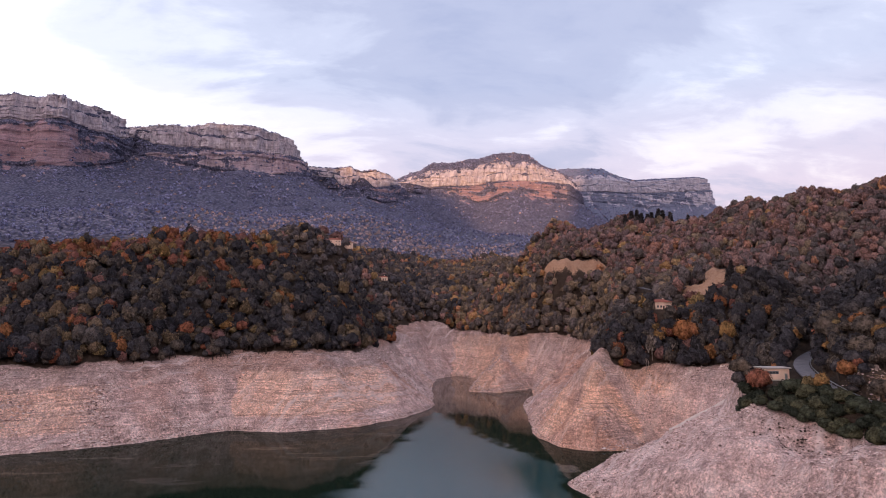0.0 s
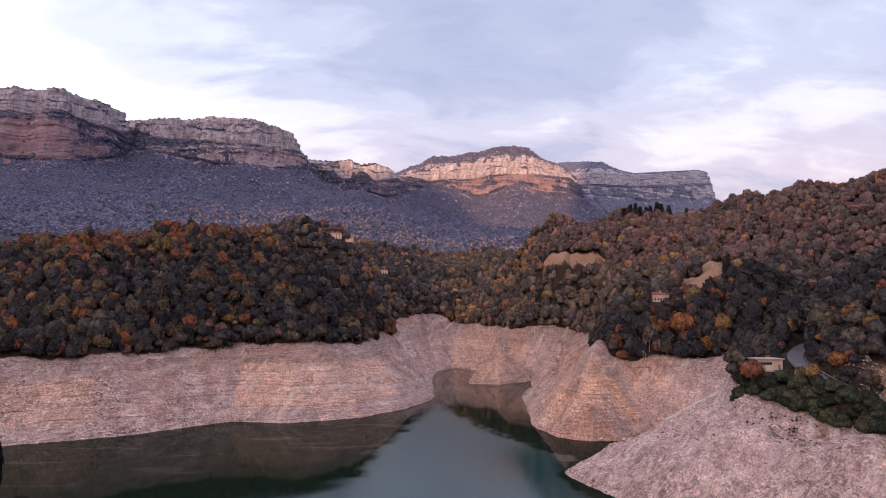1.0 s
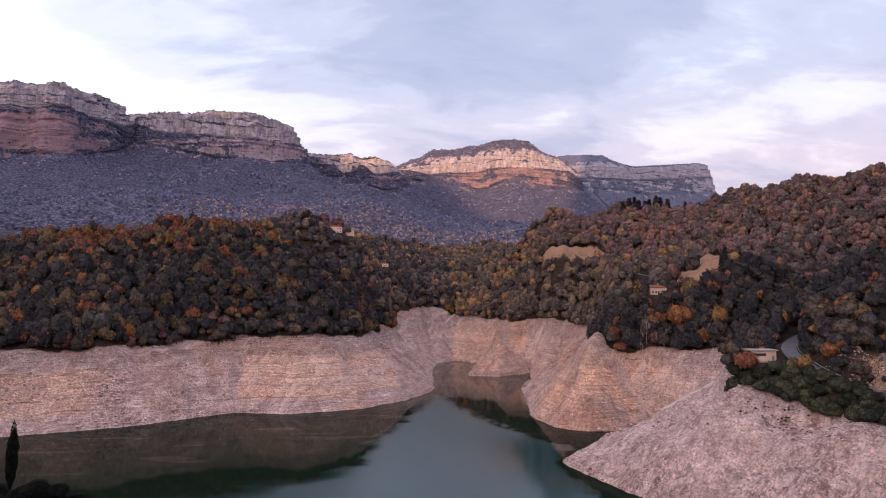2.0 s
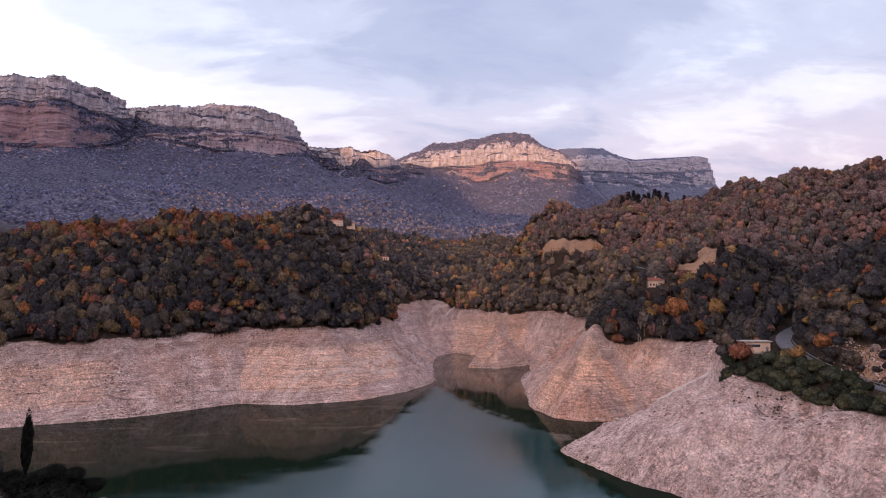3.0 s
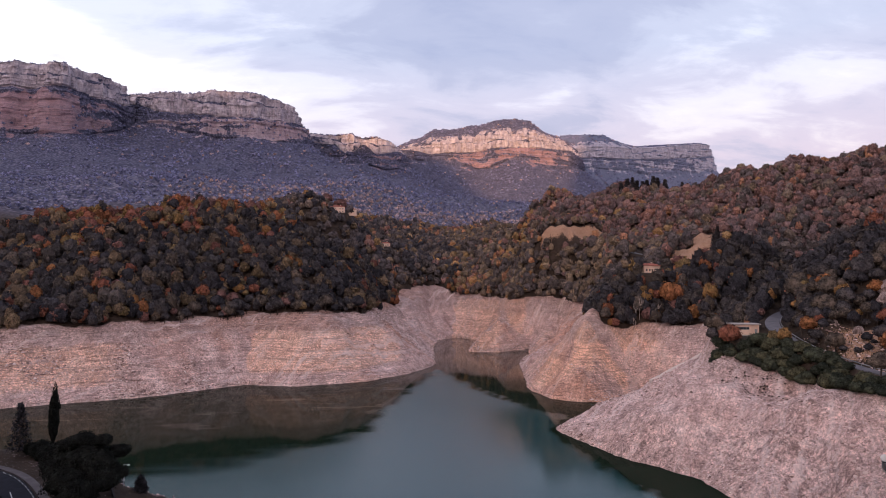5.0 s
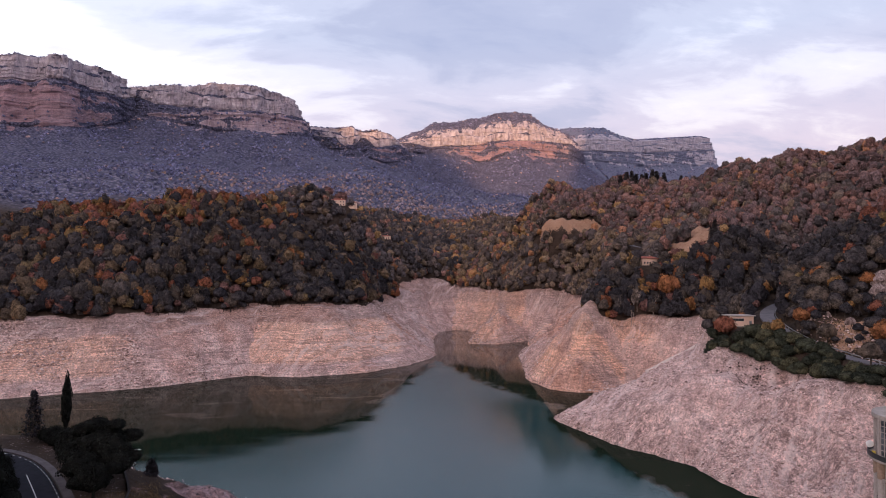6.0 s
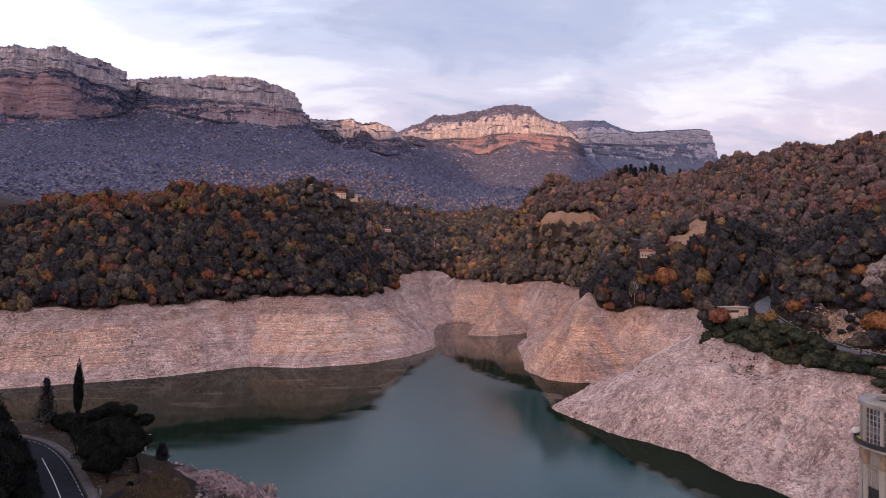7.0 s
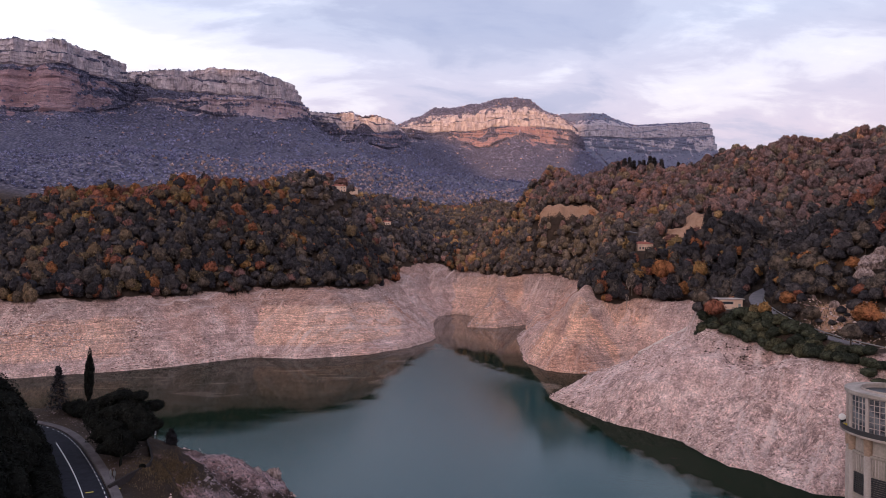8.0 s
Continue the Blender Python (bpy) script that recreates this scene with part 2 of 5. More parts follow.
def ground_material():
    m, n, b = material("bank_soil_and_forest_floor", 0.92, 0.15)
    at = n.add("ShaderNodeTexCoord").outputs["Object"]
    z = n.add("ShaderNodeSeparateXYZ", {"Vector": at}).outputs[2]
    wob = n.noise(at, 0.035, 4.0)
    # strata: old water lines at slightly wavering heights
    lines = n.noise(n.add("ShaderNodeCombineXYZ", {"X": n.math("MULTIPLY", wob, 2.0), "Y": 0.0, "Z": n.math("ADD", z, n.math("MULTIPLY", wob, 9.0))}).outputs[0], 0.85, 5.0, 0.7)
    mid = n.noise(at, 0.11, 6.0, 0.62)
    fine = n.noise(at, 0.9, 6.0, 0.68)
    big = n.noise(n.stretch(at, (1, 1, 0.4), (40, 0, 7)), 0.018, 3.0, 0.5)
    soil = n.ramp(mid, [(0.28, (0.34, 0.228, 0.205)), (0.42, (0.51, 0.350, 0.312)), (0.56, (0.64, 0.455, 0.41)), (0.72, (0.80, 0.625, 0.58))])
    red = n.ramp(fine, [(0.3, (0.44, 0.22, 0.155)), (0.7, (0.62, 0.36, 0.27))])
    soil = n.mix(n.span(big, 0.50, 0.62, 0.0, 0.8), soil, red)
    # reddish clay, and weak warm sunlight painted into the soil
    clay_and_sun = n.add("ShaderNodeAttribute", attribute_name="clay_and_sun").outputs["Fac"]
    soil = n.mix(n.math("MULTIPLY", n.span(n.math("ADD", clay_and_sun, n.span(fine, 0.3, 0.7, -0.2, 0.2)), 0.35, 0.65), 1.0), soil, n.ramp(mid, [(0.3, (0.64, 0.375, 0.275)), (0.7, (0.84, 0.56, 0.435))]))
    soil = n.mix(n.span(lines, 0.54, 0.66, 0.0, 0.6), soil, (0.32, 0.20, 0.165, 1))
    soil = n.mix(n.span(lines, 0.44, 0.30, 0.0, 0.4), soil, (0.66, 0.53, 0.47, 1))
    # thin beds laid down and washed out again as the lake fell
    thinbed = n.noise(n.add("ShaderNodeCombineXYZ", {"X": n.math("MULTIPLY", wob, 3.0), "Y": 0.0, "Z": n.math("ADD", z, n.math("ADD", n.math("MULTIPLY", wob, 6.0), n.math("MULTIPLY", mid, 1.6)))}).outputs[0], 1.9, 4.0, 0.75)
    beds = n.math("ADD", 1.0, n.math("MULTIPLY", n.span(thinbed, 0.36, 0.64, -0.42, 0.30), n.span(n.noise(n.stretch(at, (1, 1, 0.5), (9, 4, 0)), 0.028, 4.0, 0.6), 0.38, 0.58, 0.15, 1.0)))
    lined = n.add("ShaderNodeAttribute", attribute_name="lined").outputs["Fac"]
    beds = n.math("ADD", 1.0, n.math("MULTIPLY", n.math("SUBTRACT", beds, 1.0), lined))
    soil = n.mix(1.0, soil, n.add("ShaderNodeCombineColor", {0: beds, 1: beds, 2: beds}).outputs[0], "MULTIPLY")
    fold = n.noise(n.stretch(at, (1.0, 1.0, 0.8), (11, 3, 0)), 0.10, 7.0, 0.68, distortion=1.8)
    curl = n.math("ABSOLUTE", n.math("SUBTRACT", fold, 0.5))
    rockface = n.math("MULTIPLY", n.math("SUBTRACT", 1.0, n.math("MULTIPLY", lined, 0.65)), n.span(n.noise(at, 0.03, 4.0, 0.6), 0.40, 0.56, 0.25, 1.0))
    soil = n.mix(n.math("MULTIPLY", rockface, n.span(curl, 0.05, 0.0, 0.0, 0.85)), soil, (0.20, 0.135, 0.125, 1))
    soil = n.mix(n.math("MULTIPLY", rockface, n.span(curl, 0.10, 0.22, 0.0, 0.75)), soil, (0.82, 0.67, 0.64, 1))
    # the upper bank has weathered longer and is greyer
    soil = n.mix(n.span(n.math("ADD", z, n.math("MULTIPLY", n.math("ADD", mid, wob), 7.0)), 30.0, 34.5, 0.0, 0.75), soil, n.mix(0.5, soil, (0.25, 0.19, 0.175, 1)))
    waver = n.math("ADD", z, n.math("ADD", n.math("MULTIPLY", wob, 7.0), n.math("MULTIPLY", mid, 1.2)))
    thin = n.math("MULTIPLY", n.span(n.math("PINGPONG", waver, 2.7), 0.16, 0.05), n.span(n.noise(at, 0.06, 5.0, 0.75), 0.44, 0.50))
    soil = n.mix(n.math("MULTIPLY", n.math("MULTIPLY", thin, lined), 0.42), soil, (0.13, 0.068, 0.058, 1))
    grit = n.math("MULTIPLY", n.span(n.noise(n.stretch(at, (1.0, 1.0, 0.6)), 1.5, 5.0, 0.8), 0.38, 0.62, 0.52, 1.45), n.span(n.noise(at, 0.42, 3.0, 0.7), 0.36, 0.64, 0.82, 1.26))
    soil = n.mix(1.0, soil, n.add("ShaderNodeCombineColor", {0: grit, 1: grit, 2: grit}).outputs[0], "MULTIPLY")
    # gravel washed down the slope in tongues, and fans of broken rock
    sx, sy, sz = n.add("ShaderNodeSeparateXYZ", {"Vector": at}).outputs
    down = n.add("ShaderNodeAttribute", attribute_name="down").outputs["Fac"]
    bent = n.noise(at, 0.13, 4.0, 0.6)
    tongue = n.noise(n.add("ShaderNodeCombineXYZ", {"X": n.math("ADD", n.math("MULTIPLY", n.math("SUBTRACT", sx, sy), 0.55), n.math("MULTIPLY", bent, 5.0)), "Y": n.math("MULTIPLY", down, 0.10), "Z": 0.0}).outputs[0], 0.42, 6.0, 0.66)
    fans = n.span(n.noise(at, 0.032, 5.0, 0.65), 0.46, 0.56)
    soil = n.mix(n.math("MULTIPLY", n.span(tongue, 0.50, 0.66), n.math("ADD", 0.25, n.math("MULTIPLY", fans, 0.5))), soil, (0.80, 0.655, 0.62, 1))
    soil = n.mix(n.math("MULTIPLY", n.span(tongue, 0.46, 0.32), n.math("ADD", 0.15, n.math("MULTIPLY", fans, 0.5))), soil, (0.27, 0.178, 0.165, 1))
    rub = n.math("MULTIPLY", fans, tongue)
    ochre = n.add("ShaderNodeAttribute", attribute_name="ochre").outputs["Fac"]
    soil = n.mix(n.math("MULTIPLY", ochre, n.span(mid, 0.35, 0.6, 0.5, 1.0)), soil, n.mix(1.0, soil, (1.0, 0.91, 0.82, 1), "MULTIPLY"))
    tuft = n.math("MULTIPLY", n.span(n.noise(at, 0.55, 2.0), 0.66, 0.72), n.span(n.noise(at, 0.05, 3.0), 0.45, 0.6))
    soil = n.mix(n.math("MULTIPLY", tuft, 0.75), soil, (0.12, 0.085, 0.06, 1))
    # near left bank: soil colour multiplied darker over a plain rectangle
    dark_rock = n.add("ShaderNodeAttribute", attribute_name="dark_rock").outputs["Fac"]
    soil = n.mix(dark_rock, soil, n.mix(1.0, soil, (0.62, 0.57, 0.62, 1), "MULTIPLY"))
    floor = n.ramp(mid, [(0.3, (0.028, 0.02, 0.016)), (0.55, (0.055, 0.038, 0.028)), (0.75, (0.10, 0.066, 0.046))])
    # far canopy: dark gaps between crowns and blue haze painted into the colour
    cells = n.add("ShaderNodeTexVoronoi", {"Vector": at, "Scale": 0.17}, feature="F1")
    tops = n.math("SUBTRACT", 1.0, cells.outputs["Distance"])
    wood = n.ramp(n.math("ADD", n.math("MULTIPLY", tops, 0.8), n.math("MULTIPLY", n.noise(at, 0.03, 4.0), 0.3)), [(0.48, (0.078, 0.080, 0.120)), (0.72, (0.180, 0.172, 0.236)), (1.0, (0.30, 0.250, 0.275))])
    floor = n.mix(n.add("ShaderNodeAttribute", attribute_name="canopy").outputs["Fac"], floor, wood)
    scar = n.ramp(fine, [(0.3, (0.28, 0.155, 0.095)), (0.7, (0.50, 0.31, 0.205))])
    bare = n.add("ShaderNodeAttribute", attribute_name="bare").outputs["Fac"]
    cut = n.add("ShaderNodeAttribute", attribute_name="cutting").outputs["Fac"]
    edge = n.span(n.math("ADD", bare, n.span(mid, 0.3, 0.7, -0.25, 0.25)), 0.42, 0.58)
    c = n.mix(edge, floor, soil)
    c = n.mix(n.span(n.math("ADD", cut, n.span(fine, 0.3, 0.7, -0.25, 0.25)), 0.4, 0.6), c, scar)
    n.put(b.inputs["Base Color"], c)
    h = n.math("ADD", n.math("MULTIPLY", mid, 1.6), n.math("ADD", n.math("MULTIPLY", fine, 1.0), n.math("ADD", n.math("MULTIPLY", n.math("SUBTRACT", lines, n.math("MULTIPLY", thin, lined)), 0.5), n.math("MULTIPLY", rub, 0.7))))
    bump(n, b, h, 0.9, 1.15)
    return m


def water_material():
    m, n, b = material("reservoir_water", 0.07, 0.5)
    at = n.add("ShaderNodeTexCoord").outputs["Object"]
    b.inputs["IOR"].default_value = 1.333
    # wind roughens the open water; dark bank reflections are painted into the calm edges
    open_water = n.add("ShaderNodeAttribute", attribute_name="open_water").outputs["Fac"]
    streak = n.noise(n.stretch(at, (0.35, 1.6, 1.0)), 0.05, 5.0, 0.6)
    open_water = n.span(n.math("ADD", open_water, n.span(streak, 0.35, 0.65, -0.22, 0.22)), 0.15, 0.85)
    # teal water colour, raised for reflected sky; near-black edges hold reflected banks
    n.put(b.inputs["Base Color"], n.mix(open_water, (0.009, 0.017, 0.010, 1), n.mix(n.noise(at, 0.012, 3.0), (0.018, 0.052, 0.052, 1), (0.023, 0.066, 0.067, 1))))
    r = n.noise(n.stretch(at, (1.0, 1.6, 1.0)), 0.7, 4.0, 0.6)
    bump(n, b, r, n.math("ADD", 0.010, n.math("MULTIPLY", open_water, 0.07)), 0.2)
    n.put(b.inputs["Roughness"], n.math("MULTIPLY", n.span(open_water, 0.0, 1.0, 0.05, 0.25), n.add("ShaderNodeAttribute", attribute_name="ripple").outputs["Fac"]))
    n.put(b.inputs["Specular IOR Level"], n.math("MULTIPLY", n.math("ADD", n.add("ShaderNodeAttribute", attribute_name="calm_gloss").outputs["Fac"], open_water, clamp=True), n.span(n.add("ShaderNodeAttribute", attribute_name="ripple").outputs["Fac"], 0.22, 1.0, 0.32, 1.0)))
    return m


def foliage_material(name, stops):
    """Leaf colours by the tint of each tree, with lighter and darker clumps."""
    m, n, b = material(name, 0.95, 0.05)
    tint = n.add("ShaderNodeAttribute", attribute_name="tint").outputs["Fac"]
    isle = n.add("ShaderNodeNewGeometry").outputs["Random Per Island"]
    at = n.add("ShaderNodeTexCoord").outputs["Object"]
    t = n.math("ADD", tint, n.math("MULTIPLY", n.math("SUBTRACT", n.noise(at, 0.5, 2.0), 0.5), 0.16))
    c = n.ramp(t, stops)
    fine = n.noise(at, 1.7, 4.0, 0.8)
    leaf = n.span(fine, 0.36, 0.64, 0.35, 1.65)
    v = n.math("MULTIPLY", leaf, n.math("ADD", n.math("MULTIPLY", isle, 0.9), 0.5))
    c = n.mix(1.0, c, n.add("ShaderNodeCombineColor", {0: v, 1: v, 2: v}).outputs[0], "MULTIPLY")
    n.put(b.inputs["Base Color"], c)
    bump(n, b, fine, 0.8, 0.7)
    return m


def massif_material(name="limestone_and_red_beds", pale=False):
    """Limestone over red beds over a wooded scree, told apart by the bed, rust and cover attributes."""
    m, n, b = material(name, 0.9, 0.15)
    at = n.add("ShaderNodeTexCoord").outputs["Object"]
    bed, rust, cover = [n.add("ShaderNodeAttribute", attribute_name=k).outputs["Fac"] for k in ("bed", "rust", "cover")]
    z = n.add("ShaderNodeSeparateXYZ", {"Vector": at}).outputs[2]
    wob = n.noise(at, 0.006, 4.0)
    lay = n.noise(n.add("ShaderNodeCombineXYZ", {"X": wob, "Y": 0.0, "Z": n.math("ADD", z, n.math("MULTIPLY", wob, 22.0))}).outputs[0], 0.22, 6.0, 0.72)
    streak = n.noise(n.stretch(at, (1, 1, 0.22)), 0.09, 6.0, 0.74)
    lime = n.ramp(streak, [(0.32, (0.22, 0.195, 0.235)), (0.45, (0.38, 0.338, 0.385)), (0.58, (0.52, 0.465, 0.505)), (0.75, (0.66, 0.605, 0.64))])
    lime = n.mix(n.math("MULTIPLY", n.span(lay, 0.56, 0.60, 0.0, 0.7), n.span(streak, 0.62, 0.46)), lime, (0.17, 0.148, 0.175, 1))
    red = n.ramp(lay, [(0.35, (0.25, 0.150, 0.180)), (0.45, (0.37, 0.215, 0.245)), (0.485, (0.13, 0.094, 0.122)), (0.53, (0.41, 0.240, 0.262)), (0.57, (0.12, 0.094, 0.128)), (0.61, (0.35, 0.200, 0.228)), (0.66, (0.19, 0.130, 0.158))])
    # wooded scree: shade between crowns and blue haze go into this ramp
    cells = n.add("ShaderNodeTexVoronoi", {"Vector": at, "Scale": 0.17}, feature="F1")
    tops = n.math("SUBTRACT", 1.0, cells.outputs["Distance"])
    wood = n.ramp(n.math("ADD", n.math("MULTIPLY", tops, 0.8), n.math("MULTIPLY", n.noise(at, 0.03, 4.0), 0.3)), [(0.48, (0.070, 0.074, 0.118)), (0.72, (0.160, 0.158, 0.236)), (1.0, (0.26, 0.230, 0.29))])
    # far mesa: rock and wood mixed towards blue-grey to imitate haze
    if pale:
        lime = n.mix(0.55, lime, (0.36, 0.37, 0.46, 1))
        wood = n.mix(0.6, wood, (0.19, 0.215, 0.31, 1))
    rock = n.mix(n.math("MULTIPLY", rust, n.span(bed, 1.75, 1.25, 0.0, 0.82)), lime, red)
    rag = n.span(n.noise(at, 0.022, 5.0, 0.68), 0.3, 0.7, -0.42, 0.42)
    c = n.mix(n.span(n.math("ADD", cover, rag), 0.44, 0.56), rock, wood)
    n.put(b.inputs["Base Color"], c)
    bump(n, b, n.math("ADD", n.math("MULTIPLY", tops, n.math("MULTIPLY", cover, 0.8)), n.math("ADD", n.math("MULTIPLY", streak, 0.8), n.math("MULTIPLY", lay, 0.9))), 1.0, 7.0)
    return m


GROUND, WATER, MASSIF = ground_material(), water_material(), massif_material()
HAZY_MASSIF = massif_material("hazy_limestone", True)
FOLIAGE = foliage_material("autumn_foliage", [(0.0, (0.033, 0.031, 0.036)), (0.12, (0.055, 0.050, 0.054)), (0.22, (0.086, 0.070, 0.060)), (0.34, (0.145, 0.102, 0.066)), (0.44, (0.180, 0.128, 0.062)), (0.54, (0.220, 0.130, 0.052)),
                                              (0.64, (0.245, 0.108, 0.045)), (0.76, (0.215, 0.082, 0.048)), (0.86, (0.170, 0.074, 0.058)), (1.0, (0.155, 0.090, 0.082))])
# leaf colours of the woods further off, lightened to imitate haze
VALLEY_FOLIAGE = foliage_material("hazed_valley_foliage", [(0.0, (0.062, 0.058, 0.067)), (0.25, (0.122, 0.098, 0.090)), (0.42, (0.245, 0.172, 0.102)), (0.55, (0.32, 0.195, 0.086)),
                                                    (0.66, (0.36, 0.176, 0.082)), (0.8, (0.26, 0.132, 0.100)), (1.0, (0.165, 0.115, 0.114))])
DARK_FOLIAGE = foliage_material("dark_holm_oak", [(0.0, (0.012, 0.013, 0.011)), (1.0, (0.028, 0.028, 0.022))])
# high slopes: leaf colours lightened and blued to stand in for haze
HAZY_FOLIAGE = foliage_material("hazy_far_foliage", [(0.0, (0.135, 0.144, 0.240)), (0.4, (0.205, 0.205, 0.315)), (0.75, (0.31, 0.245, 0.262)), (1.0, (0.40, 0.275, 0.235))])
BARK = plain("bark", (0.07, 0.052, 0.042), 0.9, 3.0, 0.35)
CONCRETE = plain("pale_concrete", (0.38, 0.335, 0.31), 0.85, 2.5, 0.22)
PALE_CONCRETE = plain("sunbleached_concrete", (0.66, 0.58, 0.54), 0.85, 2.5, 0.15)
OLD_CONCRETE = plain("weathered_concrete", (0.33, 0.29, 0.26), 0.88, 1.6, 0.30)
PLASTER = plain("cream_plaster", (0.72, 0.52, 0.40), 0.8, 3.0, 0.12)
ROOF = plain("red_roof_tile", (0.27, 0.085, 0.055), 0.85, 4.0, 0.30)
ASPHALT = plain("asphalt", (0.019, 0.019, 0.026), 0.9, 8.0, 0.22, spec=0.1)
OLD_ASPHALT = plain("grey_worn_asphalt", (0.15, 0.14, 0.15), 0.85, 4.0, 0.2, spec=0.15)
DARK_STONE = plain("dark_parapet_stone", (0.040, 0.034, 0.034), 0.9, 3.0, 0.3, spec=0.1)
PATH = plain("worn_footway", (0.11, 0.095, 0.098), 0.9, 3.0, 0.25, spec=0.1)
PAINT = plain("white_road_paint", (0.62, 0.62, 0.60), 0.6, 9.0, 0.15)
YELLOW = plain("yellow_road_paint", (0.55, 0.42, 0.06), 0.6, 9.0, 0.15)
METAL = plain("grey_steel", (0.32, 0.33, 0.34), 0.45, 5.0, 0.12, 0.7)
DARK = plain("dark_steel", (0.05, 0.05, 0.055), 0.5, 5.0, 0.15, 0.4)
WHITE = plain("white_enamel", (0.75, 0.75, 0.74), 0.4, 6.0, 0.06)


# ================= mesh helpers =================
def mesh_from(name, verts, faces, mats, attrs=None, smooth=False, slots=None):
    """A mesh from arrays; faces is an array of triangles or quads."""
    me = bpy.data.meshes.new(name)
    verts, faces = np.asarray(verts, np.float32), np.asarray(faces, np.int32)
    k = faces.shape[1]
    me.vertices.add(len(verts))
    me.vertices.foreach_set("co", verts.ravel())
    me.loops.add(faces.size)
    me.loops.foreach_set("vertex_index", faces.ravel())
    me.polygons.add(len(faces))
    me.polygons.foreach_set("loop_start", np.arange(0, faces.size, k, dtype=np.int32))
    me.polygons.foreach_set("use_smooth", np.full(len(faces), smooth))
    for mat in mats:
        me.materials.append(mat)
    if slots is not None:
        me.polygons.foreach_set("material_index", np.asarray(slots, np.int32))
    for key, values in (attrs or {}).items():
        a = me.attributes.new(key, "FLOAT", "POINT")
        a.data.foreach_set("value", np.asarray(values, np.float32))
    me.update(calc_edges=True)
    me.validate()
    return me


def grid_faces(rows, cols):
    i = np.arange(rows * cols).reshape(rows, cols)
    return np.stack([i[:-1, :-1], i[:-1, 1:], i[1:, 1:], i[1:, :-1]], -1).reshape(-1, 4)


def part(name, bm, mat, parent, label=""):
    me = bpy.data.meshes.new(name)
    bm.normal_update()
    bm.to_mesh(me)
    bm.free()
    me.materials.append(mat)
    ob = new(name, me)
    ob.parent = parent
    return tagged(ob, label=label)


def thing(name, at, label, category, group="", turn=0.0):
    ob = new(name)
    ob.empty_display_size = 0.5
    ob.matrix_world = pose(*at, 0, 0, turn)
    return tagged(ob, label, category, group)


def box(bm, x0, x1, y0, y1, z0, z1, bevel=0.0):
    g = bmesh.ops.create_cube(bm, size=1.0)["verts"]
    bmesh.ops.scale(bm, vec=(x1 - x0, y1 - y0, z1 - z0), verts=g)
    bmesh.ops.translate(bm, vec=((x0 + x1) / 2, (y0 + y1) / 2, (z0 + z1) / 2), verts=g)
    if bevel:
        bmesh.ops.bevel(bm, geom=list({e for v in g for e in v.link_edges}), offset=bevel, segments=1, affect="EDGES")
    return bm


def boxed(*a, **k):
    return box(bmesh.new(), *a, **k)


def spread(line, gap):
    """Points at even steps along a smoothed polyline (x, y, z)."""
    p = np.array(line, float)
    for _ in range(2):
        q = 0.75 * p[:-1] + 0.25 * p[1:]
        r = 0.25 * p[:-1] + 0.75 * p[1:]
        p = np.concatenate([p[:1], np.stack([q, r], 1).reshape(-1, p.shape[1]), p[-1:]])
    run = np.r_[0, np.cumsum(np.hypot(*np.diff(p[:, :2], axis=0).T))]
    s = np.arange(0, run[-1], gap)
    return np.stack([np.interp(s, run, c) for c in p.T], 1), s


def sides(p):
    t = np.gradient(p[:, :2], axis=0)
    t /= np.hypot(*t.T)[:, None]
    return np.stack([-t[:, 1], t[:, 0], 0 * t[:, 0]], 1)


# ================= ground and water =================
def axis(lo, hi, fine, outer):
    mid = np.arange(lo, hi, fine)
    out, s, far = [], fine, 0.0
    while far < outer:
        s *= 1.085
        far += s
        out.append(far)
    out = np.array(out)
    return np.r_[lo - out[::-1], mid, mid[-1] + out]


CUTTINGS = [(139, 520, 5, 1.2), (147, 517, 6, 1.4), (156, 517, 7, 1.5), (166, 518, 7, 1.5), (176, 520, 6, 1.4), (186, 522, 5, 1.3), (195, 523, 4, 1.2),
            (174, 350, 6, 1.4), (182, 352, 8, 1.5), (190, 352, 9, 1.6), (197, 360, 9, 1.5), (203, 375, 8, 1.4), (186, 366, 7, 1.4), (154, 176, 8, 1.2), (160, 160, 8, 1.2), (166, 146, 9, 1.2), (149, 168, 5, 1.2),
            (-112, 700, 14, 1.2), (-60, 705, 10, 1.1)]
CLEARINGS = [(-50, 643, 4), (-58, 642, 4), (-40, 645, 4), (152, 335, 5.5), (149, 327, 4), (139, 206, 11), (187, 438, 7), (186, 428, 6), (190, 448, 7), (180, 424, 7), (176, 415, 6), (150, 510, 4), (158, 509, 5), (163, 508, 5),
             (170, 508, 6), (180, 510, 6), (189, 511, 6), (178, 339, 6), (184, 341, 8), (193, 345, 8), (200, 350, 7), (176, 186, 6), (182, 190, 6)]


def make_ground():
    gx, gy = axis(-230, 240, 1.4, 4700), axis(55, 560, 1.35, 4700)
    x, y = np.meshgrid(gx, gy)
    d = shore_distance(x, y)
    z = height(x, y, d)
    lvl = full_level(x, y)
    bare = step(3.0, -3.0, z - lvl - 2.2 * fbm(x / 18, y / 18, 40, 3)) * step(95, 70, d) * step(700, 640, y)
    bare = bare * (1 - step(225, 190, y) * step(-38, -47, x + 0.35 * (y - 100) + 4 * fbm(x / 6, y / 6, 45, 2)))
    nose = along(x, y, SPUR)[0] + 2 * fbm(x / 4, y / 4, 46, 2)
    bare = np.maximum(bare, (0.5 * step(13, 8, nose) + 0.3 * step(4.5, 2, nose)) * step(-45, -40, x))
    bare = np.where((x < -12) & (y < 130) & (y > 60), np.minimum(bare, 0.62), bare)
